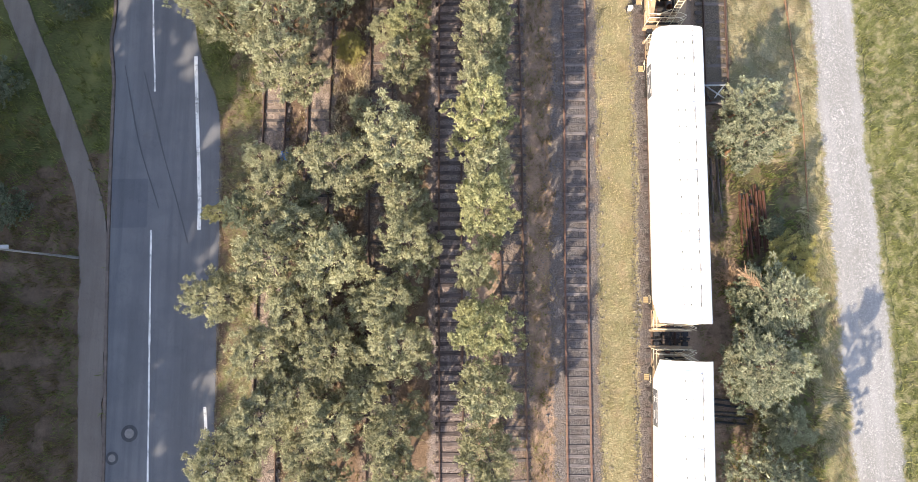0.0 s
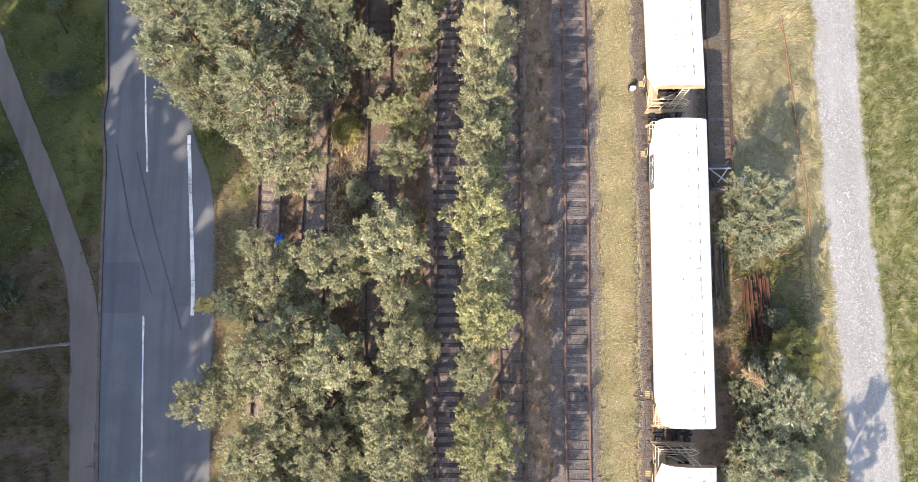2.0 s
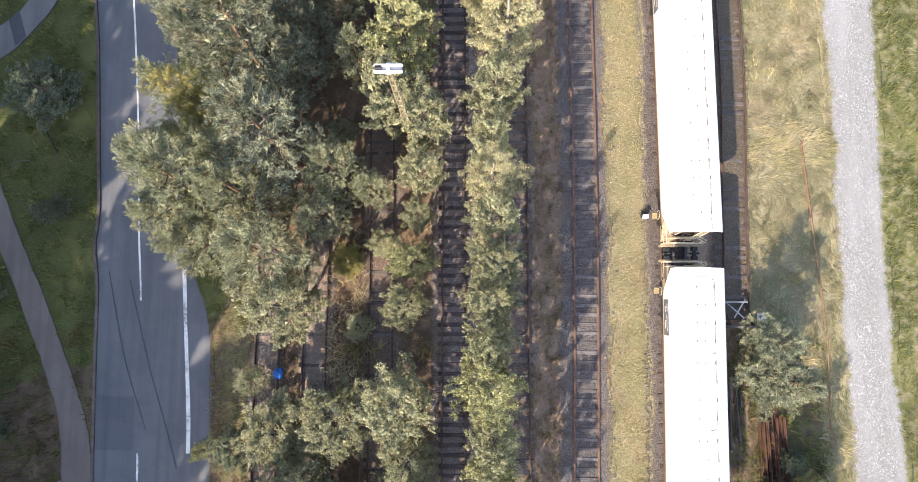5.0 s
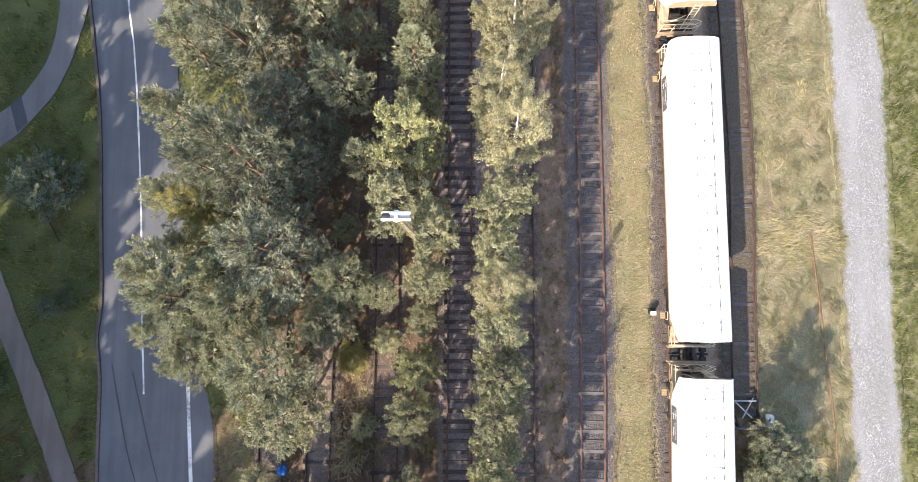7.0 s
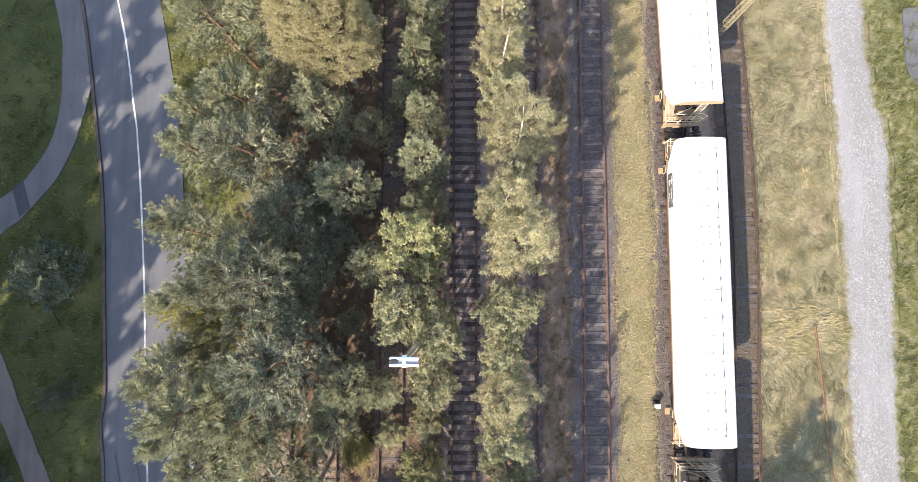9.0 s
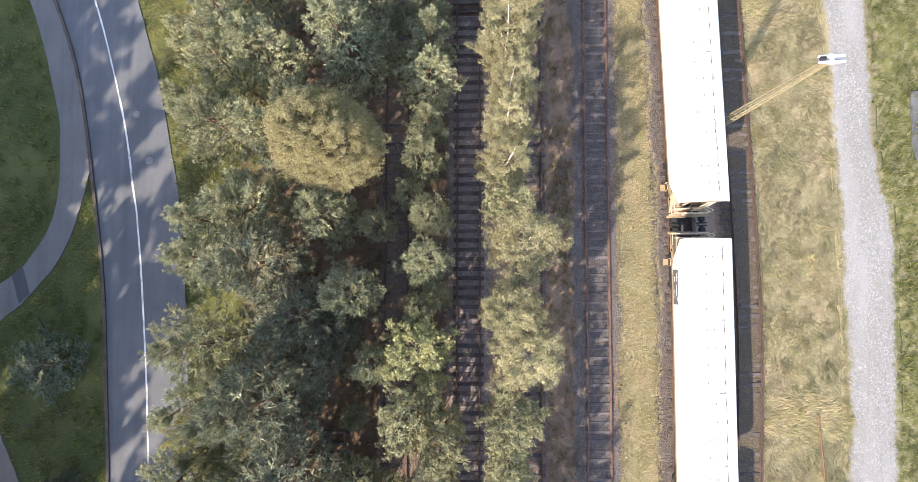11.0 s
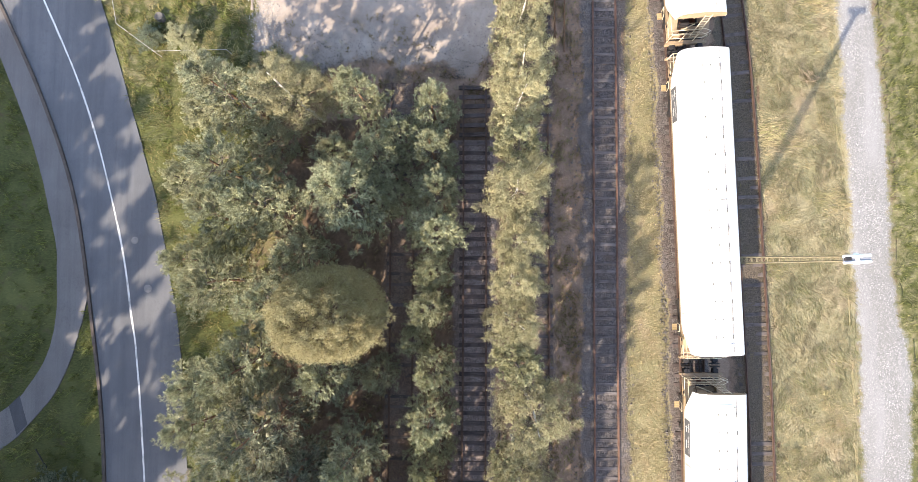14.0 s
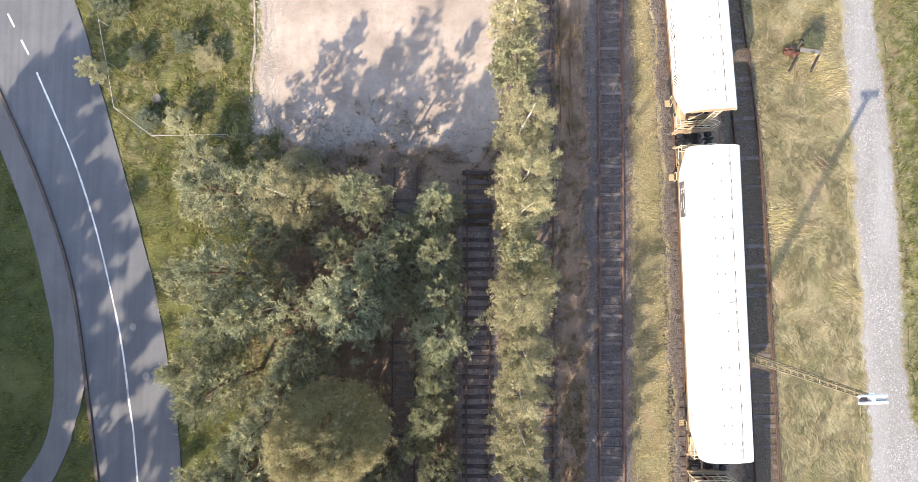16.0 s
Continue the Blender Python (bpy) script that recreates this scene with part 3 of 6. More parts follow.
def loose_stones(name, places, mat, words, seed, scale=1.0):
    """Loose ballast stones strewn over the edges of the beds, joined."""
    rng = np.random.default_rng(seed)
    shape = np.array([(1, 0, 0), (-1, 0, 0), (0, 1, 0), (0, -1, 0), (0, 0, 1), (0, 0, -1)], float)
    sides = np.array([(0, 2, 4), (2, 1, 4), (1, 3, 4), (3, 0, 4), (2, 0, 5), (1, 2, 5), (3, 1, 5), (0, 3, 5)])
    n = len(places)
    size = (0.02 + 0.035 * rng.random(n) + 0.05 * rng.random(n) ** 9) * scale
    body = shape[None] * (0.7 + 0.6 * rng.random((n, 6, 1))) + 0.3 * rng.normal(size=(n, 6, 3))
    v = body * size[:, None, None]
    v[:, :, :2] += np.asarray(places)[:, None, :2]
    v[:, :, 2] += np.asarray(places)[:, None, 2]
    faces = (sides[None] + 6 * np.arange(n)[:, None, None]).reshape(-1, 3)
    ob = new(name, mesh_from(name, v.reshape(-1, 3).tolist(), faces.tolist(), mat))
    return tagged(ob, words, "stones", kind="stuff")


def kerb_line():
    """Single kerb stones along the road's outer edge: pale reddish ones, then old dark ones."""
    kerb = thing("kerb", pose(0, 0, 0), "low stone kerb between road and verge", "kerb", kind="structure")
    meshes = []
    for mat, wide in ((M_KERB, 0.2), (M_KERB_OLD, 0.22)):
        bm = box(bmesh.new(), 0, 0, 0, wide, 0.97, 0.3, 0.02)
        me = bpy.data.meshes.new("kerb_stone")
        bm.to_mesh(me)
        bm.free()
        me.materials.append(mat)
        meshes.append(me)
    line = along(curve_through(ROAD_L), 108)
    for a, b in zip(line, line[1:]):
        m = (a + b) / 2
        share("kerb_stone", meshes[int(m[1] > 17)], kerb, pose(m[0] - 0.05, m[1], GROUND + 0.03, 0, 0, -math.degrees(math.atan2(b[0] - a[0], b[1] - a[1]))))


kerb_line()


def mark(name, line, width, z, mat, words, step=0.5):
    a = curve_through(line)
    w = np.gradient(a, axis=0)
    side = np.c_[w[:, 1], -w[:, 0]] / np.hypot(*w.T)[:, None] * width / 2
    ob = ribbon(name, (a - side)[::4], (a + side)[::4], z, mat, 1, step, 0.03, depth=0.012)
    return tagged(ob, words, "road marking", kind="structure")


def centre(y0, y1, n=9):
    line = curve_through(ROAD_C)
    return [(float(np.interp(y, line[:, 1], line[:, 0])), float(y)) for y in np.linspace(y0, y1, n)]


PAINT_Z = GROUND + 0.128
tagged(ribbon("road_patch", [(-24.15, 5.1), (-24.25, 6.8), (-24.35, 8.45)], [(-21.75, 5.1), (-21.8, 6.8), (-21.85, 8.45)], GROUND + 0.118, M_ROAD_PATCH, 4, 0.4, 0.02, 0.0, 0.05), "slightly darker repaired strip of asphalt", "asphalt patch", kind="structure")
for y0, y1 in ((-20, 4.9), (14.6, 61.8), (63.0, 64.0), (64.9, 65.8), (66.8, 67.8)):
    mark("centre_line", centre(y0, y1, 5 if y1 - y0 < 2 else 25), 0.11, PAINT_Z, M_PAINT, "white painted centre line on the road")
mark("edge_line", [(-18.95, 17.1), (-18.65, 12.5), (-18.3, 8), (-18.2, 4.9)], 0.24, PAINT_Z - 0.02, M_PAINT, "broad worn white edge line of the lay-by")
mark("edge_line", [(-17.3, -6.7), (-17.1, -9), (-16.95, -12), (-16.9, -16)], 0.2, PAINT_Z - 0.03, M_PAINT, "broad worn white edge line of the lay-by")
mark("tyre_mark", [(-23.9, 16.5), (-22.75, 11.5), (-21.8, 8.6), (-21.0, 6.4)], 0.075, PAINT_Z + 0.005, M_TYRE_MARK, "dark curved skid mark on the asphalt")
mark("tyre_mark", [(-22.5, 16.0), (-21.0, 10.6), (-19.9, 7.2), (-18.9, 4.0)], 0.075, PAINT_Z + 0.009, M_TYRE_MARK, "dark curved skid mark on the asphalt")


# ---- rails and sleepers ----
RAIL_PROFILE = [(-0.036, 0.0), (0.036, 0.0), (0.036, -0.035), (0.012, -0.05), (0.012, -0.12), (0.062, -0.135), (0.062, -0.15), (-0.062, -0.15), (-0.062, -0.135), (-0.012, -0.12), (-0.012, -0.05), (-0.036, -0.035)]


def rail_mesh(line, off, mat, z=0.0):
    """A rail of true section that runs beside a centre line."""
    w = np.gradient(line, axis=0)
    side = np.c_[w[:, 1], -w[:, 0]] / np.hypot(*w.T)[:, None]
    n = len(RAIL_PROFILE)
    verts = [(*(p + s * (off + u)), v + z) for p, s in zip(line, side) for u, v in RAIL_PROFILE]
    faces = [(i * n + k, i * n + (k + 1) % n, (i + 1) * n + (k + 1) % n, (i + 1) * n + k) for i in range(len(line) - 1) for k in range(n)]
    faces += [tuple(range(n)), tuple(range(len(verts) - 1, len(verts) - n - 1, -1))]
    return mesh_from("rail", verts, faces, mat)


def sleeper_mesh(length, width, mat, seed):
    rng = random.Random(seed)
    bm = bmesh.new()
    box(bm, 0, 0, -0.235, length, width, 0.17, 0.018)
    for v in bm.verts:
        v.co += Vector((rng.uniform(-0.03, 0.03), rng.uniform(-0.012, 0.012), rng.uniform(-0.012, 0.006)))
    me = bpy.data.meshes.new("sleeper")
    bm.to_mesh(me)
    bm.free()
    me.materials.append(mat)
    return me


SLEEPERS = {m: [sleeper_mesh(l, {1.98: 0.22, 1.78: 0.21}.get(l, 0.27), m, s) for s in range(4)] for m, l in ((M_SLEEPER, 1.98), (M_SLEEPER_B, 1.78), (M_SLEEPER_ROT, 2.02))}
LONG = [sleeper_mesh(2.1, 0.25, M_SLEEPER_ROT, s + 5) for s in range(4)]

SHORT = [sleeper_mesh(2.0, 0.25, M_SLEEPER, s + 9) for s in range(4)]


def lay_track(key, y0, y1, gap, mat, words, sunk=0.0, shift=0.0):
    rng = random.Random(key)
    track = thing("railway_track", pose(0, 0, 0), words, "railway track", kind="structure")
    line = along(TRACKS[key], 140)
    line = line[(line[:, 1] >= y0 - 0.6) & (line[:, 1] <= y1 + 0.6)]
    for off in (-0.7525, 0.7525):
        ob = new("rail", rail_mesh(line, off, M_RAIL_RED if key == "b" else M_RAIL, -0.36 if key == "d" else 0.0))
        ob.parent = track
    y = y0
    while y < y1:
        x = at_y(key, y)
        lean = math.degrees(math.atan2(at_y(key, y + 1) - at_y(key, y - 1), 2))
        m = pose(x + shift + rng.uniform(-0.03, 0.03) * (5 if key == "c" else 1), y + rng.uniform(-0.03, 0.03), -sunk * rng.random() - (0.36 if key == "d" else 0.0), 0, 0, -lean + rng.uniform(-1.2, 1.2))
        share("sleeper", rng.choice(LONG if key == "c" else SHORT if shift else SLEEPERS[mat]), track, m)
        y += gap
    return track


lay_track("a", -16, 55.2, 0.63, M_SLEEPER_ROT, "disused track on dark rotting wooden sleepers")
lay_track("b", -17, 76, 0.60, M_SLEEPER_B, "main railway track with rusty rails on grey sleepers")
lay_track("c", -20, 74, 0.62, M_SLEEPER, "railway track under the row of white wagons")
lay_track("d", 13.4, 74, 0.64, M_SLEEPER_ROT, "empty siding with old dark sleepers", 0.06, -0.26)
lay_track("h", -16, 74, 0.66, M_SLEEPER, "overgrown track half hidden by trees", 0.06)
lay_track("g", -14, 55, 0.66, M_SLEEPER, "overgrown track under the trees", 0.09)
lay_track("f", -14, 24, 0.66, M_SLEEPER, "abandoned siding between young trees", 0.13)
lay_track("e", -14, 22, 0.66, M_SLEEPER, "abandoned siding at the edge of the trees", 0.13)

STONE_RNG = np.random.default_rng(5)


def strew(key, off, width, y0, y1, per, z):
    n = int((y1 - y0) * per)
    y = STONE_RNG.uniform(y0, y1, n)
    x = np.interp(y, TRACKS[key][:, 1], TRACKS[key][:, 0]) + off + STONE_RNG.normal(size=n) * width
    return np.c_[x, y, np.full(n, z)]


loose_stones("loose_ballast", np.concatenate([strew("b", 1.5, 0.3, -14, 68, 20, GROUND + 0.06), strew("b", -2.0, 0.3, -14, 68, 16, GROUND + 0.06)]), M_STONE, "loose grey stones along the main track", 1)
loose_stones("loose_ballast", strew("c", -1.55, 0.18, -14, 68, 60, GROUND + 0.06), M_STONE, "loose grey stones beside the wagons", 2)

edge_n = 2200
loose_stones("gravel_stones", np.c_[-15.4 + 0.55 * STONE_RNG.normal(size=edge_n), STONE_RNG.uniform(57.6, 71, edge_n), np.full(edge_n, GROUND + 0.1)], M_CONCRETE, "pale stones strewn along the sand lot", 4, 0.7)
lot_n = 5200
lot_y = 55.8 + np.abs(STONE_RNG.normal(size=lot_n)) ** 1.3 * 1.7
lot_keep = np.array([noise.noise((x * 0.55, y * 1.3, 3.0)) > -0.12 for x, y in zip(np.linspace(-15, 0, lot_n), lot_y)])
loose_stones("lot_rubble", np.c_[np.linspace(-14.8, -0.3, lot_n), lot_y, np.full(lot_n, GROUND + 0.085)][lot_keep], M_RUBBLE, "dark rubble strewn over the sand lot", 3, 0.55)


# ---- hopper wagons ----
SECTION = [(0.55, 0.95), (1.02, 1.45), (1.42, 2.05), (1.485, 2.4), (1.485, 3.5), (1.42, 3.88), (1.26, 4.12), (0.98, 4.24), (0.5, 4.31), (0.0, 4.34)]


def half_length(z):
    return float(np.interp(z, [0.95, 2.05, 3.1, 3.5, 4.34], [5.9, 7.25, 8.62, 8.86, 8.88]))


def wagon_shell():
    """The white body: curved sides and roof, shorter below than above."""
    ring = [(-x, z) for x, z in SECTION] + [(x, z) for x, z in SECTION[-2::-1]]
    stops = np.linspace(-1, 1, 15)
    bm = bmesh.new()
    rows = [[bm.verts.new((x, half_length(z) * s, z)) for x, z in ring] for s in stops]
    for a, b in zip(rows, rows[1:]):
        for k in range(len(ring) - 1):
            f = bm.faces.new((a[k], a[k + 1], b[k + 1], b[k]))
            f.smooth = True
    bmesh.ops.recalc_face_normals(bm, faces=bm.faces)
    return bm


def wagon_end(s):
    """The tan sloping end sheet, set a little inside the shell."""
    bm = bmesh.new()
    rows = []
    for x, z in SECTION:
        y = s * (half_length(z) - 0.03)
        rows.append((bm.verts.new((-x, y, z)), bm.verts.new((x, y, z))))
    for (a, b), (c, d) in zip(rows, rows[1:]):
        if c.co.x == d.co.x:
            bm.faces.new((a, b, c))
        else:
            bm.faces.new((a, b, d, c))
    bmesh.ops.recalc_face_normals(bm, faces=bm.faces)
    return bm


def bar(name, a, b, r, mat, parent, label="", sides=6):
    return part(name, rod(bmesh.new(), a, b, r, sides), mat, parent, label)


def wheel_ring(x, y, z, r):
    """A hand wheel with spokes, standing upright."""
    bm = bmesh.new()
    ring = [(x + r * math.cos(k * math.pi / 6), y, z + r * math.sin(k * math.pi / 6)) for k in range(13)]
    tube(bm, ring, 0.018, 5)
    for k in (0, 4, 8):
        rod(bm, (x, y, z), ring[k], 0.012, 4)
    return rod(bm, (x, y, z), (x, y, 1.25), 0.03, 5)


def hopper_wagon():
    w = thing("hopper_wagon", pose(0, 0, 0), "white covered grain hopper wagon with tan underframe, standing on the siding", "railway wagon", "row of hopper wagons")
    part("body", wagon_shell(), M_WHITE, w, "glossy white painted body and roof")
    for s in (-1, 1):
        sheet = part("end_sheet", wagon_end(s), M_TAN, w, "tan sloping end sheet")
        for x in (-0.95, -0.3, 0.3, 0.95):
            part("stiffener", tube(bmesh.new(), [(x, s * (half_length(z) + 0.02), z) for z in np.linspace(1.5, 3.4, 5)], 0.035, 4), M_TAN, sheet)
    # the long roof hatch with its latches
    for k in range(4):
        y = -6.3 + 4.2 * k
        bm = box(bmesh.new(), 0.02, y, 4.355, 0.84, 4.12, 0.05, 0.015)
        hatch = part("hatch", bm, M_WHITE, w)
        for j in range(4):
            for x in (-0.36, 0.06, 0.62):
                part("latch", box(bmesh.new(), x + 0.02 * ((j * 7 + k * 3) % 3 - 1), y - 1.5 + j * 1.0, 4.365, 0.06, 0.15 if x < 0.4 else 0.22, 0.07, 0.01), M_SEAM, hatch)
    part("walkway", box(bmesh.new(), 0.92, 0, 4.27, 0.3, 17.2, 0.03, 0.006, pose(0, 0, 0, 0, 12, 0)), M_WHITE, w)
    part("seam", box(bmesh.new(), 0.64, 0, 4.31, 0.026, 17.5, 0.03, 0.004), M_SEAM, w)
    for k in range(5):
        part("cross_seam", box(bmesh.new(), 0.46, -8.2 + 4.1 * k, 4.34, 0.34, 0.024, 0.05, 0.004), M_SEAM, w)
    for s in (-1, 1):
        part("gutter", box(bmesh.new(), s * 1.44, 0, 3.62, 0.05, 17.0, 0.05, 0.01), M_WHITE, w)
        for k in range(7):
            z = np.linspace(2.42, 3.3, 3)
            part("rib", tube(bmesh.new(), [(s * 1.49, -6.6 + 2.2 * k, q) for q in z], 0.022, 4), M_WHITE, w)
    # underframe
    for s in (-1, 1):
        part("solebar", box(bmesh.new(), s * 1.02, 0, 1.08, 0.12, 18.9, 0.26, 0.02), M_TAN, w, "tan steel solebar")
    for s in (-1, 1):
        end = part("headstock", box(bmesh.new(), 0, s * 9.43, 1.08, 2.6, 0.14, 0.34, 0.02), M_TAN, w)
        for x in (-0.875, 0.875):
            bm = box(bmesh.new(), x, s * 9.62, 1.06, 0.36, 0.3, 0.34, 0.04)
            box(bm, x, s * 9.89, 1.06, 0.58, 0.07, 0.36, 0.03)
            rod(bm, (x, s * 9.7, 1.06), (x, s * 9.88, 1.06), 0.12, 10)
            part("buffer", bm, M_BLACK, end, "black buffer with an oblong head")
        bm = box(bmesh.new(), 0, s * 9.62, 1.02, 0.12, 0.34, 0.16, 0.02)
        tube(bm, [(0.02, s * 9.7, 1.0), (0.02, s * 9.86, 0.86), (0.02, s * 9.97, 0.9)], 0.04, 6)
        part("coupling_hook", bm, M_DARK, end)
        tube_bm = tube(bmesh.new(), [(-0.42, s * 9.5, 0.95), (-0.45, s * 9.75, 0.62), (-0.40, s * 9.95, 0.70)], 0.03, 6)
        part("brake_hose", tube_bm, M_BLACK, end)
        deck = part("platform", box(bmesh.new(), -0.12, s * 8.78, 1.24, 2.2, 1.2, 0.06, 0.01), M_TAN, w, "tan end platform")
        for k in range(5):
            part("plank", box(bmesh.new(), -0.12, s * (8.32 + 0.22 * k), 1.285, 2.15, 0.15, 0.03, 0.006), M_TAN if k % 2 else M_DARK, deck)
        # railings of the end platform
        for z in (1.75, 2.3):
            part("handrail", tube(bmesh.new(), [(-1.25, s * 8.2, z), (-1.25, s * 9.3, z), (0.75, s * 9.36, z), (1.15, s * 9.2, z), (0.8, s * 9.02, z), (-1.2, s * 9.05, z)], 0.017, 6), M_CREAM, w, "cream tubular handrail")
        for x in (-1.25, -0.45, 0.4, 1.1):
            bar("rail_post", (x, s * 9.33, 1.25), (x, s * 9.33, 2.3), 0.024, M_CREAM, w)
        lad = part("ladder", tube(bmesh.new(), [(0.15, s * 9.15, 1.3), (0.15, s * 8.9, 3.95)], 0.022, 5), M_CREAM, w, "cream end ladder")
        part("stile", tube(bmesh.new(), [(0.55, s * 9.15, 1.3), (0.55, s * 8.9, 3.95)], 0.022, 5), M_CREAM, lad)
        for k in range(9):
            f = (k + 0.5) / 9
            bar("rung", (0.15, s * (9.15 - 0.25 * f), 1.3 + 2.65 * f), (0.55, s * (9.15 - 0.25 * f), 1.3 + 2.65 * f), 0.014, M_CREAM, lad, sides=5)
        for x in (-1.0, 1.0):                     # tan plates that slope down from the body to the headstock
            bm = bmesh.new()
            low = [bm.verts.new((x + u * 0.3, s * v, z)) for v, z in ((7.6, 2.35), (9.2, 1.36)) for u in (-1, 1)]
            top = [bm.verts.new(v.co + Vector((0, 0, 0.03))) for v in low]
            for k in ((0, 1, 3, 2), (4, 6, 7, 5), (0, 4, 5, 1), (2, 3, 7, 6), (0, 2, 6, 4), (1, 5, 7, 3)):
                bm.faces.new([(low + top)[i] for i in k])
            bmesh.ops.recalc_face_normals(bm, faces=bm.faces)
            part("slope_plate", bm, M_TAN, w, "tan sloping plate under the end of the body")
        # corner steps, brake gear
        for x in (-1.5, 1.5):
            step = part("step", box(bmesh.new(), x, s * 7.55, 1.12, 0.3, 0.4, 0.035, 0.006), M_STEP, w, "ochre grating step")
            for k in range(4):
                bar("slat", (x - 0.16, s * 7.55 - 0.18 + 0.12 * k, 1.15), (x + 0.16, s * 7.55 - 0.18 + 0.12 * k, 1.15), 0.016, M_TAN, step, sides=4)
            part("grab_iron", tube(bmesh.new(), [(x * 0.9, s * 7.3, 1.2), (x * 0.99, s * 7.3, 1.9), (x * 0.99, s * 7.75, 1.9), (x * 0.9, s * 7.8, 1.2)], 0.018, 5), M_CREAM, w)
        tank = rod(bmesh.new(), (-0.95, s * 8.35, 1.52), (0.1, s * 8.35, 1.52), 0.2, 12)
        part("air_tank", tank, M_TAN if s > 0 else M_DARK, w, "brake air tank on the end platform")
        part("valve_box", box(bmesh.new(), -0.75, s * 8.95, 1.48, 0.42, 0.34, 0.36, 0.03), M_TAN, w)
        part("pipe", tube(bmesh.new(), [(-0.9, s * 9.1, 1.32), (-0.2, s * 9.05, 1.42), (0.2, s * 8.7, 1.4), (0.9, s * 8.8, 1.33)], 0.035, 6), M_TAN, w)
        part("pipe", tube(bmesh.new(), [(-1.1, s * 8.6, 1.34), (-0.4, s * 8.75, 1.6), (0.5, s * 8.4, 1.6)], 0.03, 6), M_CREAM, w)
        part("hand_wheel", wheel_ring(0.7, s * 9.2, 1.75, 0.19), M_TAN, w, "tan hand brake wheel")
        for k, (x, y, z, a, b, c) in enumerate(((-1.0, 8.55, 1.5, 0.2, 0.26, 0.4), (-0.3, 9.12, 1.42, 0.26, 0.16, 0.24), (0.25, 9.0, 1.38, 0.18, 0.3, 0.18), (0.85, 8.6, 1.44, 0.3, 0.22, 0.3))):
            part("gear_box" if k % 2 else "valve_block", box(bmesh.new(), x, s * y, z, a, b, c, 0.02), M_RUST if k == 1 else M_TAN, w)
        part("brake_rod", tube(bmesh.new(), [(-1.1, s * 9.25, 1.4), (-0.6, s * 8.9, 1.7), (-0.55, s * 8.3, 1.9)], 0.022, 5), M_RUST, w)
        # bogie
        bogie = part("bogie", box(bmesh.new(), 0, s * 7.0, 0.62, 2.0, 0.4, 0.2, 0.03), M_DARK, w, "dark two-axle bogie")
        for x in (-1.0, 1.0):
            bm = box(bmesh.new(), x, s * 7.0, 0.6, 0.12, 2.4, 0.2, 0.03)
            for y in (-0.9, 0.9):
                box(bm, x, s * 7.0 + y, 0.48, 0.2, 0.34, 0.3, 0.04)
            part("side_frame", bm, M_DARK, bogie)
        for y in (-0.9, 0.9):
            bm = rod(bmesh.new(), (-0.95, s * 7.0 + y, 0.46), (0.95, s * 7.0 + y, 0.46), 0.08, 8)
            for x in (-0.7525, 0.7525):
                rod(bm, (x - 0.065, s * 7.0 + y, 0.46), (x + 0.065, s * 7.0 + y, 0.46), 0.46, 20)
            part("wheelset", bm, M_RUST, bogie, "rusty steel wheelset")
    for y in (-4.2, 0, 4.2):
        bm = bmesh.new()
        bmesh.ops.create_cone(bm, cap_ends=True, segments=4, radius1=0.45, radius2=1.25, depth=0.9, matrix=pose(0, y, 0.75, 0, 0, 45))
        part("outlet_chute", bm, M_TAN, w)
    # dark data panel high on the flank
    bm = box(bmesh.new(), -1.495, 6.0, 2.72, 0.012, 2.1, 0.75, 0.003)
    panel = part("data_panel", bm, M_PANEL, w, "grey data panel with white marks")
    for k, (y, l, z) in enumerate(((6.6, 0.5, 2.9), (5.8, 0.7, 2.85), (6.5, 0.35, 2.6), (5.6, 0.5, 2.58), (5.3, 0.25, 2.95))):
        part("marking", box(bmesh.new(), -1.503, y, z, 0.006, l, 0.06), M_LAMP_WHITE, panel)
    return w


PITCH = [-12.35, 7.5, 27.3, 47.22, 67.0]
first = hopper_wagon()
wagons = [first]
for y in PITCH[1:]:
    wagons.append(copy_thing(first, pose(0, y, 0)))
for ob, y in zip(wagons, PITCH):
    a, b = at_y("c", y - 7), at_y("c", y + 7)
    ob.matrix_basis = pose((a + b) / 2, y, 0, 0, 0, -math.degrees(math.atan2(b - a, 14)))
tagged(wagons[3], "white grain hopper wagon with pale blue flank panels on the siding")
for y0, y1 in ((-3.0, 0.2), (0.5, 3.4), (-6.3, -3.4)):
    part("flank_panel", box(bmesh.new(), -1.494, (y0 + y1) / 2, 2.66, 0.012, y1 - y0, 0.62, 0.003), M_PALE, wagons[3], "pale blue painted flank panel")
def scrawl(points):
    """One sprayed stroke on the flank, through places (along, height)."""
    part("scrawl", tube(bmesh.new(), [(-1.488, y, z) for y, z in points], 0.028, 5), M_BLACK, wagons[4], "black sprayed scrawl")


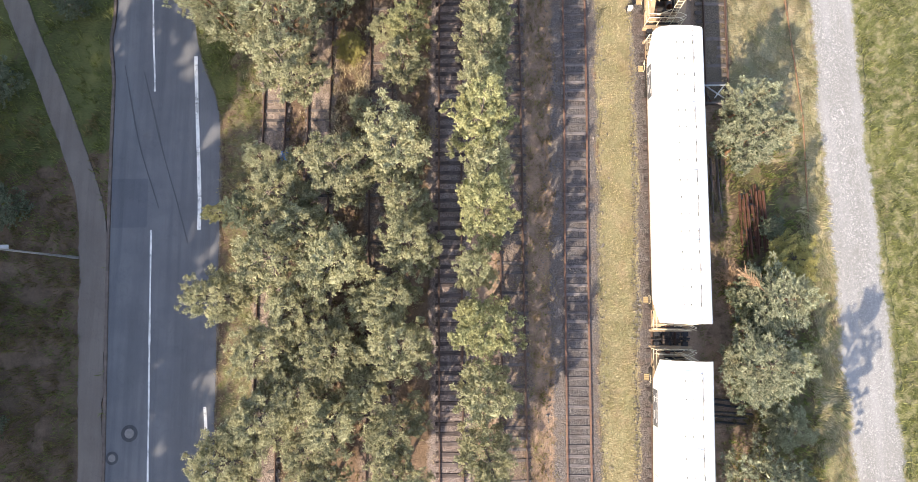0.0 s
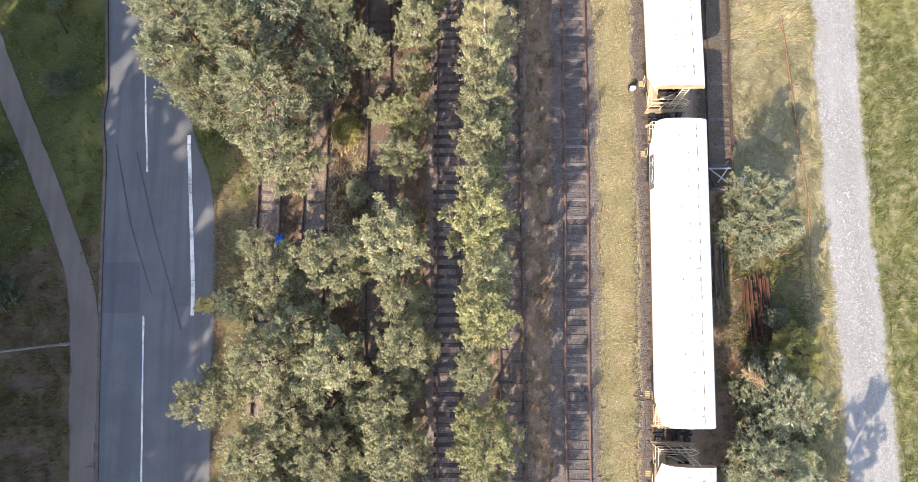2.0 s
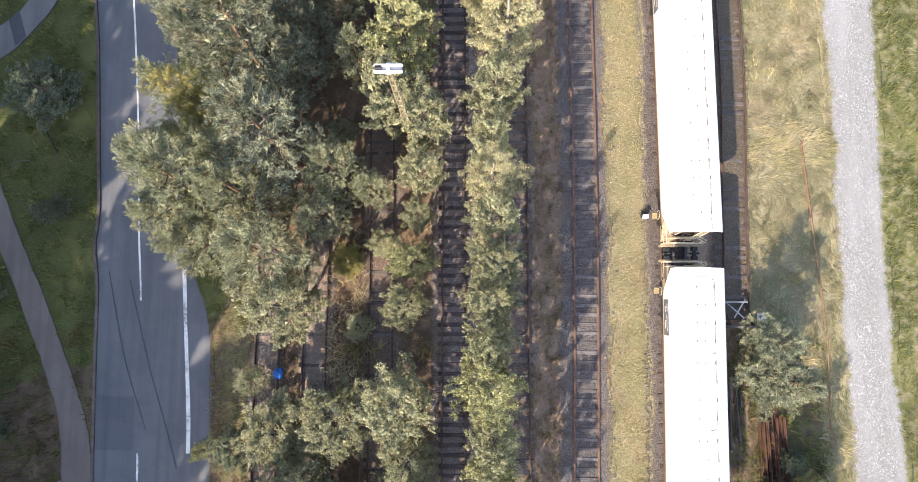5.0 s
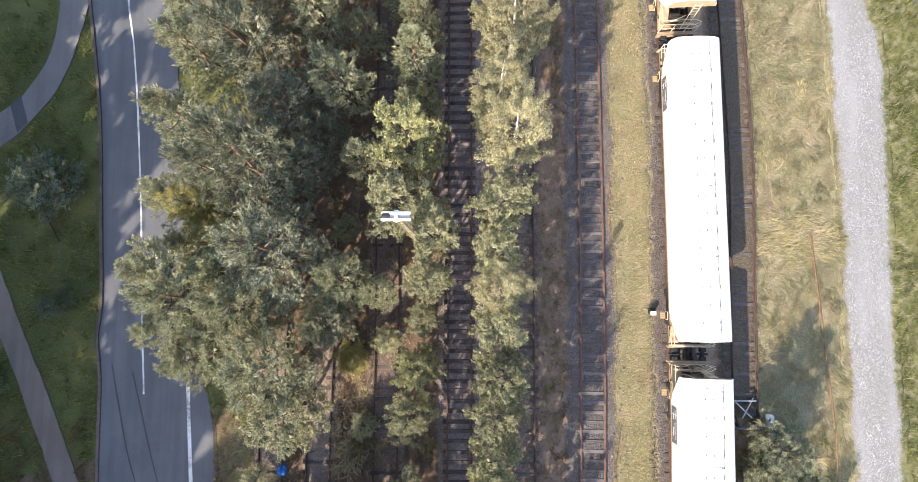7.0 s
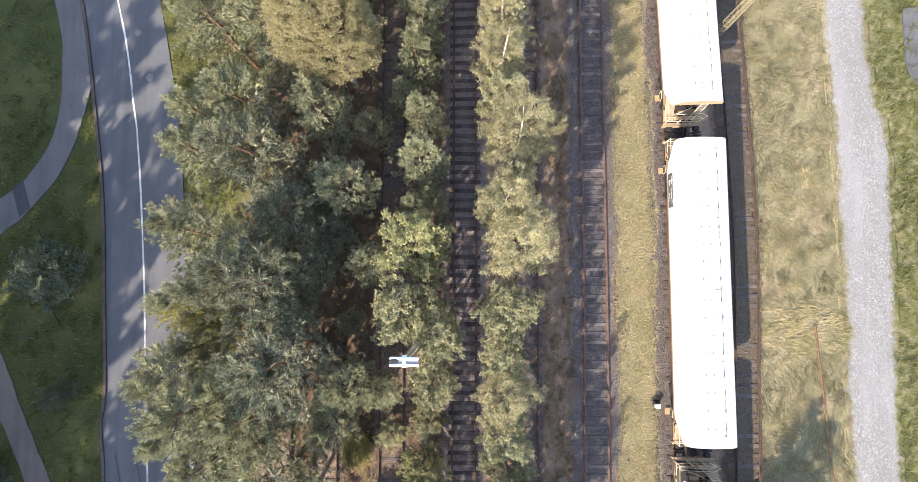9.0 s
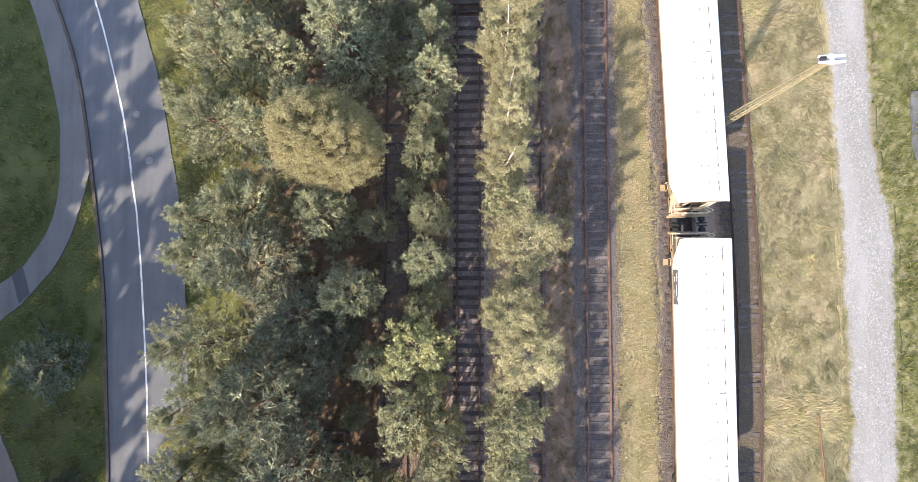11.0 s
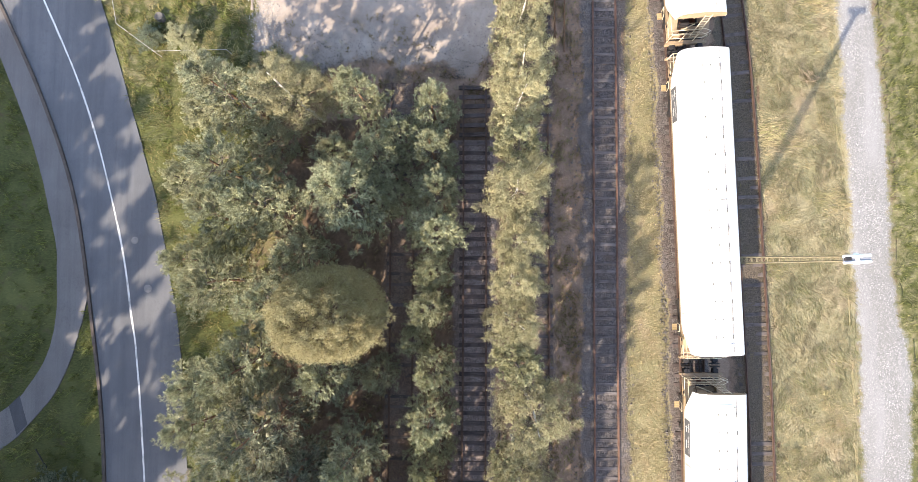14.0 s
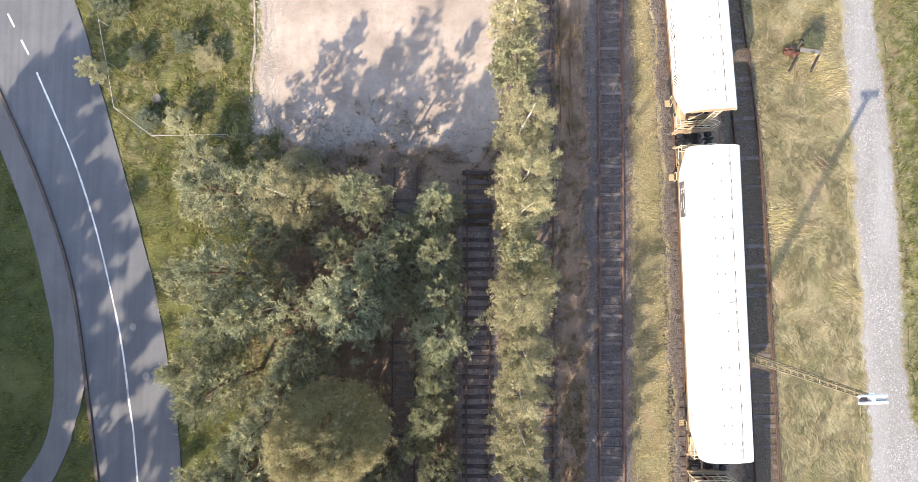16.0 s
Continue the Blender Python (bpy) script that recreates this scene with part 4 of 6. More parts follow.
scrawl([(-0.4, 2.5), (-0.7, 2.95), (-1.3, 3.3), (-1.9, 3.25), (-2.5, 2.9), (-2.9, 2.6)])
for k in range(4):
    scrawl([(-3.1 - 0.32 * k, 2.95 + 0.1 * (k % 2)), (-3.35 - 0.3 * k, 2.6), (-3.5 - 0.33 * k, 2.5)])
scrawl([(-3.2, 3.2), (-3.7, 3.05), (-4.3, 3.1)])
scrawl([(-4.6, 3.0), (-5.2, 2.85), (-5.8, 2.95), (-6.1, 2.6)])
for k in range(4):
    scrawl([(-6.3 - 0.17 * k, 2.95), (-6.38 - 0.17 * k, 2.62), (-6.25 - 0.17 * k, 2.5)])


# ---- floodlight masts ----
def lattice_mast(x, y, height, turn, words):
    mast = thing("floodlight_mast", pose(x, y, GROUND + float(drop(x)), 0, 0, turn), words, "light mast", "floodlight masts")
    part("footing", box(bmesh.new(), 0, 0, 0.2, 0.9, 0.9, 0.5, 0.03), M_CONCRETE, mast, "weathered concrete footing")
    h = height - GROUND - float(drop(x))
    def half(z):
        return 0.21 - 0.12 * z / h
    for sx, sy in ((-1, -1), (1, -1), (1, 1), (-1, 1)):
        part("leg", rod(bmesh.new(), (sx * half(0.4), sy * half(0.4), 0.4), (sx * half(h), sy * half(h), h - 0.1), 0.038, 5), M_MAST, mast)
    n = 20
    for k in range(n):
        z0, z1 = 0.5 + (h - 0.8) * k / n, 0.5 + (h - 0.8) * (k + 1) / n
        a, b = half(z0), half(z1)
        for (ux, uy), (vx, vy) in (((-1, -1), (1, -1)), ((1, -1), (1, 1)), ((1, 1), (-1, 1)), ((-1, 1), (-1, -1))):
            part("brace", rod(bmesh.new(), (ux * a, uy * a, z0), (vx * b, vy * b, z1), 0.012, 4), M_MAST, mast)
            part("strut", rod(bmesh.new(), (ux * b, uy * b, z1), (vx * b, vy * b, z1), 0.03, 4), M_MAST, mast)
    head = part("lamp_head", box(bmesh.new(), 0, 0, h + 0.02, 0.2, 0.5, 0.10, 0.02), M_LAMP_WHITE, mast, "white twin floodlight head")
    for s in (-1, 1):
        part("hood", box(bmesh.new(), 0, (-0.15 if s < 0 else 0.12), h + 0.08, 1.22, 0.13, 0.14, 0.04), M_LAMP_WHITE, head)
    for sx in (-1, 1):
        part("lens", box(bmesh.new(), sx * 0.34, 0, h + 0.05, 0.5, 0.17, 0.06, 0.01), M_LENS, head, "grey lamp glass")
    part("bracket", box(bmesh.new(), 0, 0, h + 0.10, 0.12, 0.3, 0.12, 0.02), M_LAMP_WHITE, head)
    part("gear_box", box(bmesh.new(), -0.42, 0.02, h + 0.12, 0.3, 0.16, 0.12, 0.02), M_DARK, head)
    return mast


lattice_mast(-3.55, 24.4, 13.2, 0, "lattice floodlight mast with white twin head among the trees")
lattice_mast(15.15, 43.8, 11.8, 3, "ochre lattice floodlight mast with white twin head beside the wagons")


# ---- street lamp, fence, drains, small clutter ----
def street_lamp(x, y, height):
    lamp = thing("street_lamp", pose(x, y, GROUND), "grey steel street lamp post beside the footpath", "street lamp")
    part("post", rod(bmesh.new(), (0, 0, 0), (0, 0, height), 0.075, 10, 0.05), M_GREY, lamp)
    part("base_sleeve", rod(bmesh.new(), (0, 0, 0), (0, 0, 0.9), 0.10, 10), M_GREY, lamp)
    part("arm", rod(bmesh.new(), (0, 0, height), (0.9, 0, height + 0.12), 0.04, 8), M_GREY, lamp)
    part("lantern", box(bmesh.new(), 1.15, 0, height + 0.13, 0.6, 0.24, 0.12, 0.04), M_GREY, lamp)
    return lamp


street_lamp(-26.35, 3.1, 7.2)


def rail_fence():
    line = [(-26.9, 70), (-26.15, 65.0), (-25.55, 62.2), (-24.95, 59.2), (-22.4, 57.35), (-20.0, 57.4), (-17.55, 57.45)]
    fence = thing("rail_fence", pose(0, 0, GROUND), "thin white tubular barrier fence round the grassy corner", "fence")
    for a, b in zip(line, line[1:]):
        bar("top_rail", (*a, 1.0), (*b, 1.0), 0.013, M_FENCE, fence, sides=8)
    for p in line:
        bar("post", (*p, 0.0), (*p, 1.02), 0.018, M_FENCE, fence, sides=8)


rail_fence()


def manhole(x, y, r, ring=True):
    hole = thing("manhole_cover", pose(x, y, GROUND + 0.125), "round iron manhole cover set in the road", "manhole cover", "manhole covers")
    bm = bmesh.new()
    bmesh.ops.create_cone(bm, cap_ends=True, segments=28, radius1=r, radius2=r - 0.01, depth=0.02)
    part("cover", bm, M_IRON, hole)
    if ring:
        bm = bmesh.new()
        outer = [bm.verts.new((math.cos(a) * r * 1.75, math.sin(a) * r * 1.75, -0.004)) for a in np.linspace(0, 2 * math.pi, 32, False)]
        inner = [bm.verts.new((math.cos(a) * r * 1.06, math.sin(a) * r * 1.06, -0.003)) for a in np.linspace(0, 2 * math.pi, 32, False)]
        for k in range(32):
            bm.faces.new((outer[k], outer[(k + 1) % 32], inner[(k + 1) % 32], inner[k]))
        part("collar", bm, M_PATCH, hole, "dark asphalt collar")


manhole(-22.15, -8.35, 0.31)
manhole(-23.2, -9.9, 0.24)
manhole(-23.8, 44.9, 0.24, False)
manhole(-22.82, 41.7, 0.27, False)


def marker_box(x, y):
    ob = thing("marker_box", pose(x, y, GROUND), "small white trackside box on a concrete foot", "trackside box")
    part("casing", box(bmesh.new(), 0, 0, 0.42, 0.27, 0.22, 0.34, 0.02), M_FENCE, ob)
    part("cap", box(bmesh.new(), 0, 0, 0.61, 0.32, 0.26, 0.04, 0.01), M_LAMP_WHITE, ob)
    part("foot", box(bmesh.new(), 0.02, 0.12, 0.14, 0.4, 0.34, 0.26, 0.02), M_DARK, ob)


marker_box(11.15, 19.85)


def buffer_stop(x, y):
    ob = thing("buffer_stop", pose(x, y, float(drop(x))), "old rail-built buffer stop at the end of the empty siding", "buffer stop")
    for s in (-1, 1):
        part("upright", box(bmesh.new(), s * 0.75, 0, 0.35, 0.12, 0.16, 1.35, 0.02), M_RUST, ob)
        bar("brace", (s * 0.75, 0.05, 0.95), (s * 0.75, 1.5, -0.1), 0.05, M_DARK, ob)
        bar("cross_brace", (s * 0.7, 1.5, 0.05), (-s * 0.3, 0.35, 0.6), 0.045, M_GREY, ob)
    part("beam", box(bmesh.new(), 0, -0.16, 0.98, 2.3, 0.16, 0.3, 0.03), M_SLEEPER_B, ob, "weathered timber buffer beam")
    part("tie", box(bmesh.new(), 0, 1.35, 0.3, 1.5, 0.09, 0.09, 0.01), M_GREY, ob)
    part("lamp_plate", box(bmesh.new(), 1.2, 0.2, 0.95, 0.3, 0.9, 0.5, 0.03), M_LAMP_WHITE, ob, "pale stop board")


buffer_stop(16.75, 13.0)


def rail_stack(x, y, turn, n, length, mat, words, spread=0.16, clips=False):
    ob = thing("rail_stack", pose(x, y, GROUND + float(drop(x)), 0, 0, turn), words, "scrap rails")
    rng = random.Random(n)
    for k in range(n):
        lift = 0.15 + 0.15 * (k % 3)
        bm = bmesh.new()
        box(bm, 0, 0, 0, 0.075, length, 0.04)
        box(bm, 0, 0, -0.06, 0.03, length, 0.10)
        box(bm, 0, 0, -0.12, 0.14, length, 0.025)
        part("rail", bm, mat, ob).matrix_basis = pose((k - n / 2) * spread + rng.uniform(-0.03, 0.03), rng.uniform(-0.4, 0.4), lift, 0, 0, rng.uniform(-2.5, 2.5))
    if clips:                                     # rusted base plates still bolted between the rails
        for k in range(26):
            x0, y0 = (rng.randrange(n - 4) - n / 2 + 0.5) * spread, rng.uniform(-0.45, 0.45) * length
            part("base_plate", box(bmesh.new(), 0, 0, 0, 0.17, 0.14, 0.05, 0.01), M_DARK, ob).matrix_basis = pose(x0, y0, 0.2 + 0.12 * rng.random(), rng.uniform(-9, 9), 0, rng.uniform(-30, 30))
    return ob


rail_stack(18.95, 5.2, 1, 9, 4.2, M_RUST, "stack of red-rusted scrap rails lying in the weeds", 0.19, True)
rail_stack(16.6, 7.6, 0, 4, 4.4, M_SLEEPER, "dark old timbers lying beside the wagons", 0.34)
rail_stack(16.3, -7.0, 84, 5, 3.2, M_DARK, "dark scrap rails lying across the ground", 0.36)
for a, b, r, words in (((21.78, 24.9), (22.18, 19.5), 0.05, "long rusty pole lying in the dry grass"), ((22.18, 19.4), (22.66, 12.6), 0.036, "long rusty pole lying in the dry grass"), ((22.69, 12.4), (22.53, 5.2), 0.034, "long rusty pole lying in the weeds"),
                       ((4.72, 57.6), (4.75, 66), 0.04, "thin old rail lying beside the track"), ((4.1, 58.5), (4.05, 67), 0.035, "thin old rail lying beside the track")):
    tagged(part("lying_pole", rod(bmesh.new(), (*a, GROUND + float(drop(a[0])) + 0.14), (*b, GROUND + float(drop(b[0])) + 0.12), r * 1.3, 7), M_PINE_BARK), words, "pole", "poles on the ground")


def blue_bag(x, y):
    bm = bmesh.new()
    bmesh.ops.create_icosphere(bm, subdivisions=3, radius=0.4)
    for v in bm.verts:
        v.co.x *= 0.8
        v.co *= 1 + 0.35 * noise.noise(v.co * 5) + 0.15 * noise.noise(v.co * 13)
        v.co.z = max(v.co.z * 0.75, -0.12)
    ob = part("plastic_bag", bm, M_BLUE)
    ob.matrix_basis = pose(x, y, GROUND + 0.12)
    tagged(ob, "crumpled blue plastic bag lying under the trees", "bag")


blue_bag(-12.5, 9.9)


def junk_heap(x, y):
    ob = thing("scrap_heap", pose(x, y, GROUND + float(drop(x))), "broken rusty frame with a grey board and stakes in the grass", "scrap heap")
    for k, (px, py, turn, ln) in enumerate(((-0.75, -0.75, -24, 1.0), (0.6, -0.75, -20, 1.15))):
        part("post", box(bmesh.new(), 0, 0, 0, 0.12, ln, 0.12, 0.015), M_DARK, ob).matrix_basis = pose(px, py, 0.25, 16, 0, turn)
    for k, (px, py, turn, ln) in enumerate(((-0.55, -1.15, -10, 1.5), (-0.25, -1.65, 4, 0.8), (0.15, -1.65, -3, 0.9), (0.7, -1.15, -22, 1.3))):
        part("stick", box(bmesh.new(), 0, 0, 0, 0.07, ln, 0.05, 0.01), M_TWIG, ob).matrix_basis = pose(px, py, 0.13, 4, 0, turn)
    for k, (px, py, r) in enumerate(((-1.0, 0.1, 0.34), (-0.62, -0.05, 0.26), (-0.75, 0.35, 0.25))):
        bm = bmesh.new()
        bmesh.ops.create_icosphere(bm, subdivisions=3, radius=r)
        for v in bm.verts:
            v.co *= 1 + 0.45 * noise.noise(v.co * 5 + Vector((k, 0, 0))) + 0.2 * noise.noise(v.co * 14)
            v.co.z = max(v.co.z, -0.14)
        part("lump", bm, M_DARK if k == 2 else M_RUST, ob).matrix_basis = pose(px, py, 0.16) @ Matrix.Diagonal((1, 0.8, 0.6, 1))
    part("board", box(bmesh.new(), 0, 0, 0, 1.35, 0.26, 0.04, 0.008), M_IRON, ob, "bent grey board").matrix_basis = pose(0.25, 0.05, 0.42, 5, 4, -6)
    part("board", box(bmesh.new(), 0, 0, 0, 0.5, 0.14, 0.04, 0.008), M_STEP, ob, "ochre board end").matrix_basis = pose(0.72, -0.22, 0.36, 0, 6, -28)
    part("upright", rod(bmesh.new(), (-0.3, 0.45, 0.0), (-0.25, 0.75, 0.45), 0.09, 7), M_DARK, ob)


junk_heap(20.05, 63.2)
tagged(ribbon("side_road", [(28.8, 46.5), (28.75, 43.9), (28.85, 42.3), (29.35, 41.2), (30.06, 40.4), (31.83, 39.6)], [(36.37, 47), (36.37, 44), (36.37, 42.6), (36.37, 41.8), (36.37, 41), (36.37, 40)], GROUND + 0.08, M_ROAD, 4, 0.4, 0.05), "end of a grey asphalt turning place", "road", kind="structure")
for a, b in (((-27.9, 24.5), (-28.9, 26.6)), ((-29.2, 29.9), (-29.8, 31.2)), ((-30.5, 24.0), (-29.4, 23.95))):
    tagged(part("lying_pole", rod(bmesh.new(), (*a, GROUND + 0.1), (*b, GROUND + 0.35), 0.045, 6), M_DARK), "short dark stake leaning in the grass", "stake", "stakes by the bush")


def brush_pile(x, y, r, n, words, mat=M_TWIG):
    """A tangle of dead branches."""
    rng = random.Random(n)
    ob = thing("brush_pile", pose(x, y, GROUND + float(drop(x))), words, "brush pile", "piles of dead branches")
    for k in range(n):
        a, b = rng.uniform(0, 6.28), rng.uniform(-0.5, 0.5)
        c = Vector((rng.gauss(0, r * 0.4), rng.gauss(0, r * 0.4), rng.uniform(0.05, 0.4)))
        way = Vector((math.cos(a), math.sin(a), b * 0.4)) * rng.uniform(0.4, 1.1)
        bm = tube(bmesh.new(), [c - way * 0.6, c + Vector((0, 0, 0.06)), c + way * 0.6], rng.uniform(0.009, 0.022), 4)
        for _ in range(3):
            s = c + way * rng.uniform(-0.5, 0.5)
            rod(bm, s, s + Vector((rng.uniform(-0.35, 0.35), rng.uniform(-0.35, 0.35), rng.uniform(0, 0.25))), 0.008, 3)
        part("branch", bm, mat, ob)


brush_pile(16.7, 3.7, 1.1, 34, "tangle of pale dead branches beside the wagons")
brush_pile(17.0, 1.5, 0.8, 46, "tangle of dry orange-brown branches beside the wagons", M_BRUSH)
brush_pile(16.6, 6.3, 0.9, 20, "tangle of dead branches on the old siding")
brush_pile(18.0, -8.6, 1.2, 28, "heap of dry brush between the pines")
brush_pile(21.0, 56.0, 0.8, 16, "grey dead weeds lying in the meadow")


def stump(x, y):
    bm = bmesh.new()
    bmesh.ops.create_cone(bm, cap_ends=True, segments=16, radius1=0.34, radius2=0.28, depth=0.4)
    for v in bm.verts:
        v.co *= 1 + 0.12 * noise.noise(v.co * 4)
    ob = part("concrete_ring", bm, M_RUBBLE)
    ob.matrix_basis = pose(x, y, GROUND + 0.18)
    tagged(ob, "pale weathered concrete ring in the grass", "concrete ring")


stump(-22.5, 60.0)


# ---- trees ----
def tubes_mesh(name, lines, mat, sides=5):
    """Tapered round branches: each line is a list of (place, radius)."""
    verts, faces = [], []
    for line in lines:
        base = len(verts)
        for (p, r), (q, _) in zip(line, line[1:] + [line[-1]]):
            way = (Vector(q) - Vector(p)) if q is not p else Vector((0, 0, 1))
            if way.length < 1e-6:
                way = Vector(line[-1][0]) - Vector(line[-2][0])
            u = way.orthogonal().normalized()
            v = way.cross(u).normalized()
            for k in range(sides):
                a = 2 * math.pi * k / sides
                verts.append(tuple(Vector(p) + r * (math.cos(a) * u + math.sin(a) * v)))
        for i in range(len(line) - 1):
            for k in range(sides):
                faces.append((base + i * sides + k, base + i * sides + (k + 1) % sides, base + (i + 1) * sides + (k + 1) % sides, base + (i + 1) * sides + k))
    me = mesh_from(name, verts, faces, mat)
    me.polygons.foreach_set("use_smooth", np.ones(len(faces), bool))
    return me


TO_LIGHT = np.array([-0.30, -0.55, 0.85])         # leaves turn their faces towards the light


def leaves_mesh(name, twigs, inner, per_metre, size, slim, fluff, lift, mat, seed, needle=False):
    """Many small leaves along the twigs, each a folded blade of its own; built in one go."""
    rng = np.random.default_rng(seed)
    a, b = np.array([t[0] for t in twigs + inner]), np.array([t[1] for t in twigs + inner])
    coarse = np.arange(len(a)) >= len(twigs)
    count = np.maximum((np.linalg.norm(b - a, axis=1) * per_metre * np.where(coarse, 0.3, 1.0) * rng.uniform(0.7, 1.3, len(a))).astype(int), 3)
    which = np.repeat(np.arange(len(a)), count)
    n = len(which)
    s = 0.62 + 0.42 * rng.random(n) if needle else 0.15 + 0.93 * rng.random(n) ** 0.55
    way = (b - a) / np.linalg.norm(b - a, axis=1)[:, None]
    d = rng.normal(size=(n, 3))
    d /= np.linalg.norm(d, axis=1)[:, None]
    d[:, 2] = np.where(d[:, 2] < -0.2, -d[:, 2], d[:, 2])
    p = a[which] + (b - a)[which] * s[:, None] + d * (fluff * rng.random(n) ** 0.6)[:, None]
    if needle:
        axis = d * np.array([1, 1, 0.5]) + 0.9 * way[which] + 0.3 * rng.normal(size=(n, 3))
        axis /= np.linalg.norm(axis, axis=1)[:, None]
        side = np.cross(axis, TO_LIGHT + 0.45 * rng.normal(size=(n, 3)))
    else:
        out = d * 0.6 + TO_LIGHT * lift + 0.5 * rng.normal(size=(n, 3))
        out /= np.linalg.norm(out, axis=1)[:, None]
        axis = np.cross(out, rng.normal(size=(n, 3)))
        axis /= np.linalg.norm(axis, axis=1)[:, None]
        side = np.cross(out, axis)
    side /= np.linalg.norm(side, axis=1)[:, None]
    ln = size * (0.65 + 0.7 * rng.random(n))[:, None] * np.where(coarse[which], 2.3, 1.0)[:, None]
    wd = ln * slim
    v = np.stack([p - side * wd * 0.5, p + side * wd * 0.5, p + axis * ln], 1).reshape(-1, 3)
    me = bpy.data.meshes.new(name)
    me.vertices.add(3 * n)
    me.vertices.foreach_set("co", v.astype(np.float32).ravel())
    me.loops.add(3 * n)
    me.loops.foreach_set("vertex_index", np.arange(3 * n, dtype=np.int32))
    me.polygons.add(n)
    me.polygons.foreach_set("loop_start", np.arange(0, 3 * n, 3, dtype=np.int32))
    me.update(calc_edges=True)
    me.materials.append(mat)
    return me


KINDS = {  # bark, leaf, limbs, crown base share, leaves per metre of twig, leaf length, slimness, fluff, needles
    "dome": (M_BIRCH_BARK, M_LEAF_DOME, 14, 0.35, 62, 0.043, 0.95, 0.14, False),
    "olive": (M_BARK, M_LEAF_OLIVE, 18, 0.24, 64, 0.092, 0.8, 0.13, False),
    "lime": (M_BARK, M_LEAF_LIME, 18, 0.24, 64, 0.092, 0.8, 0.13, False),
    "gold": (M_BIRCH_BARK, M_LEAF_GOLD, 22, 0.22, 84, 0.056, 0.85, 0.17, False),
    "yellow": (M_BARK, M_LEAF_YELLOW, 22, 0.22, 76, 0.064, 0.85, 0.14, False),
    "pine": (M_PINE_BARK, M_LEAF_PINE, 18, 0.26, 84, 0.095, 0.35, 0.075, True),
    "teal": (M_PINE_BARK, M_LEAF_PINE_SHADED, 18, 0.26, 84, 0.095, 0.35, 0.075, True),
    "blue": (M_PINE_BARK, M_LEAF_BLUE, 18, 0.20, 84, 0.095, 0.35, 0.08, True),
    "grey": (M_PINE_BARK, M_LEAF_GREY, 26, 0.16, 84, 0.098, 0.35, 0.075, True),
    "dark": (M_BARK, M_LEAF_DARK, 13, 0.10, 48, 0.105, 0.8, 0.12, False),
    "tall": (M_PINE_BARK, M_LEAF_PINE, 20, 0.30, 12, 0.26, 0.8, 0.16, False),
}
WORDS = {
    "olive": ("young broadleaf tree with a pale olive crown among disused tracks", "tree"), "lime": ("young tree with a yellow-green crown beside the tracks", "tree"),
    "gold": ("birch with a golden autumn crown and pale bark", "birch tree"), "pine": ("Scots pine with a grey-green tufted crown and reddish bark", "pine tree"),
    "blue": ("pine with a blue-green tufted crown beside the tracks", "pine tree"), "dark": ("dark green bush on the grass", "bush"),
    "grey": ("bushy pine with a grey-green crown beside the wagons", "pine tree"),
    "teal": ("dense pine inside the wood, its blue-green crown darkened as if shaded", "pine tree"),
    "yellow": ("small birch with dense yellow-green autumn leaves", "birch tree"),
    "dome": ("tall birch with a dense domed golden autumn crown", "birch tree"), "tall": ("tall dark tree of the wood beside the footpath", "tree"),
}


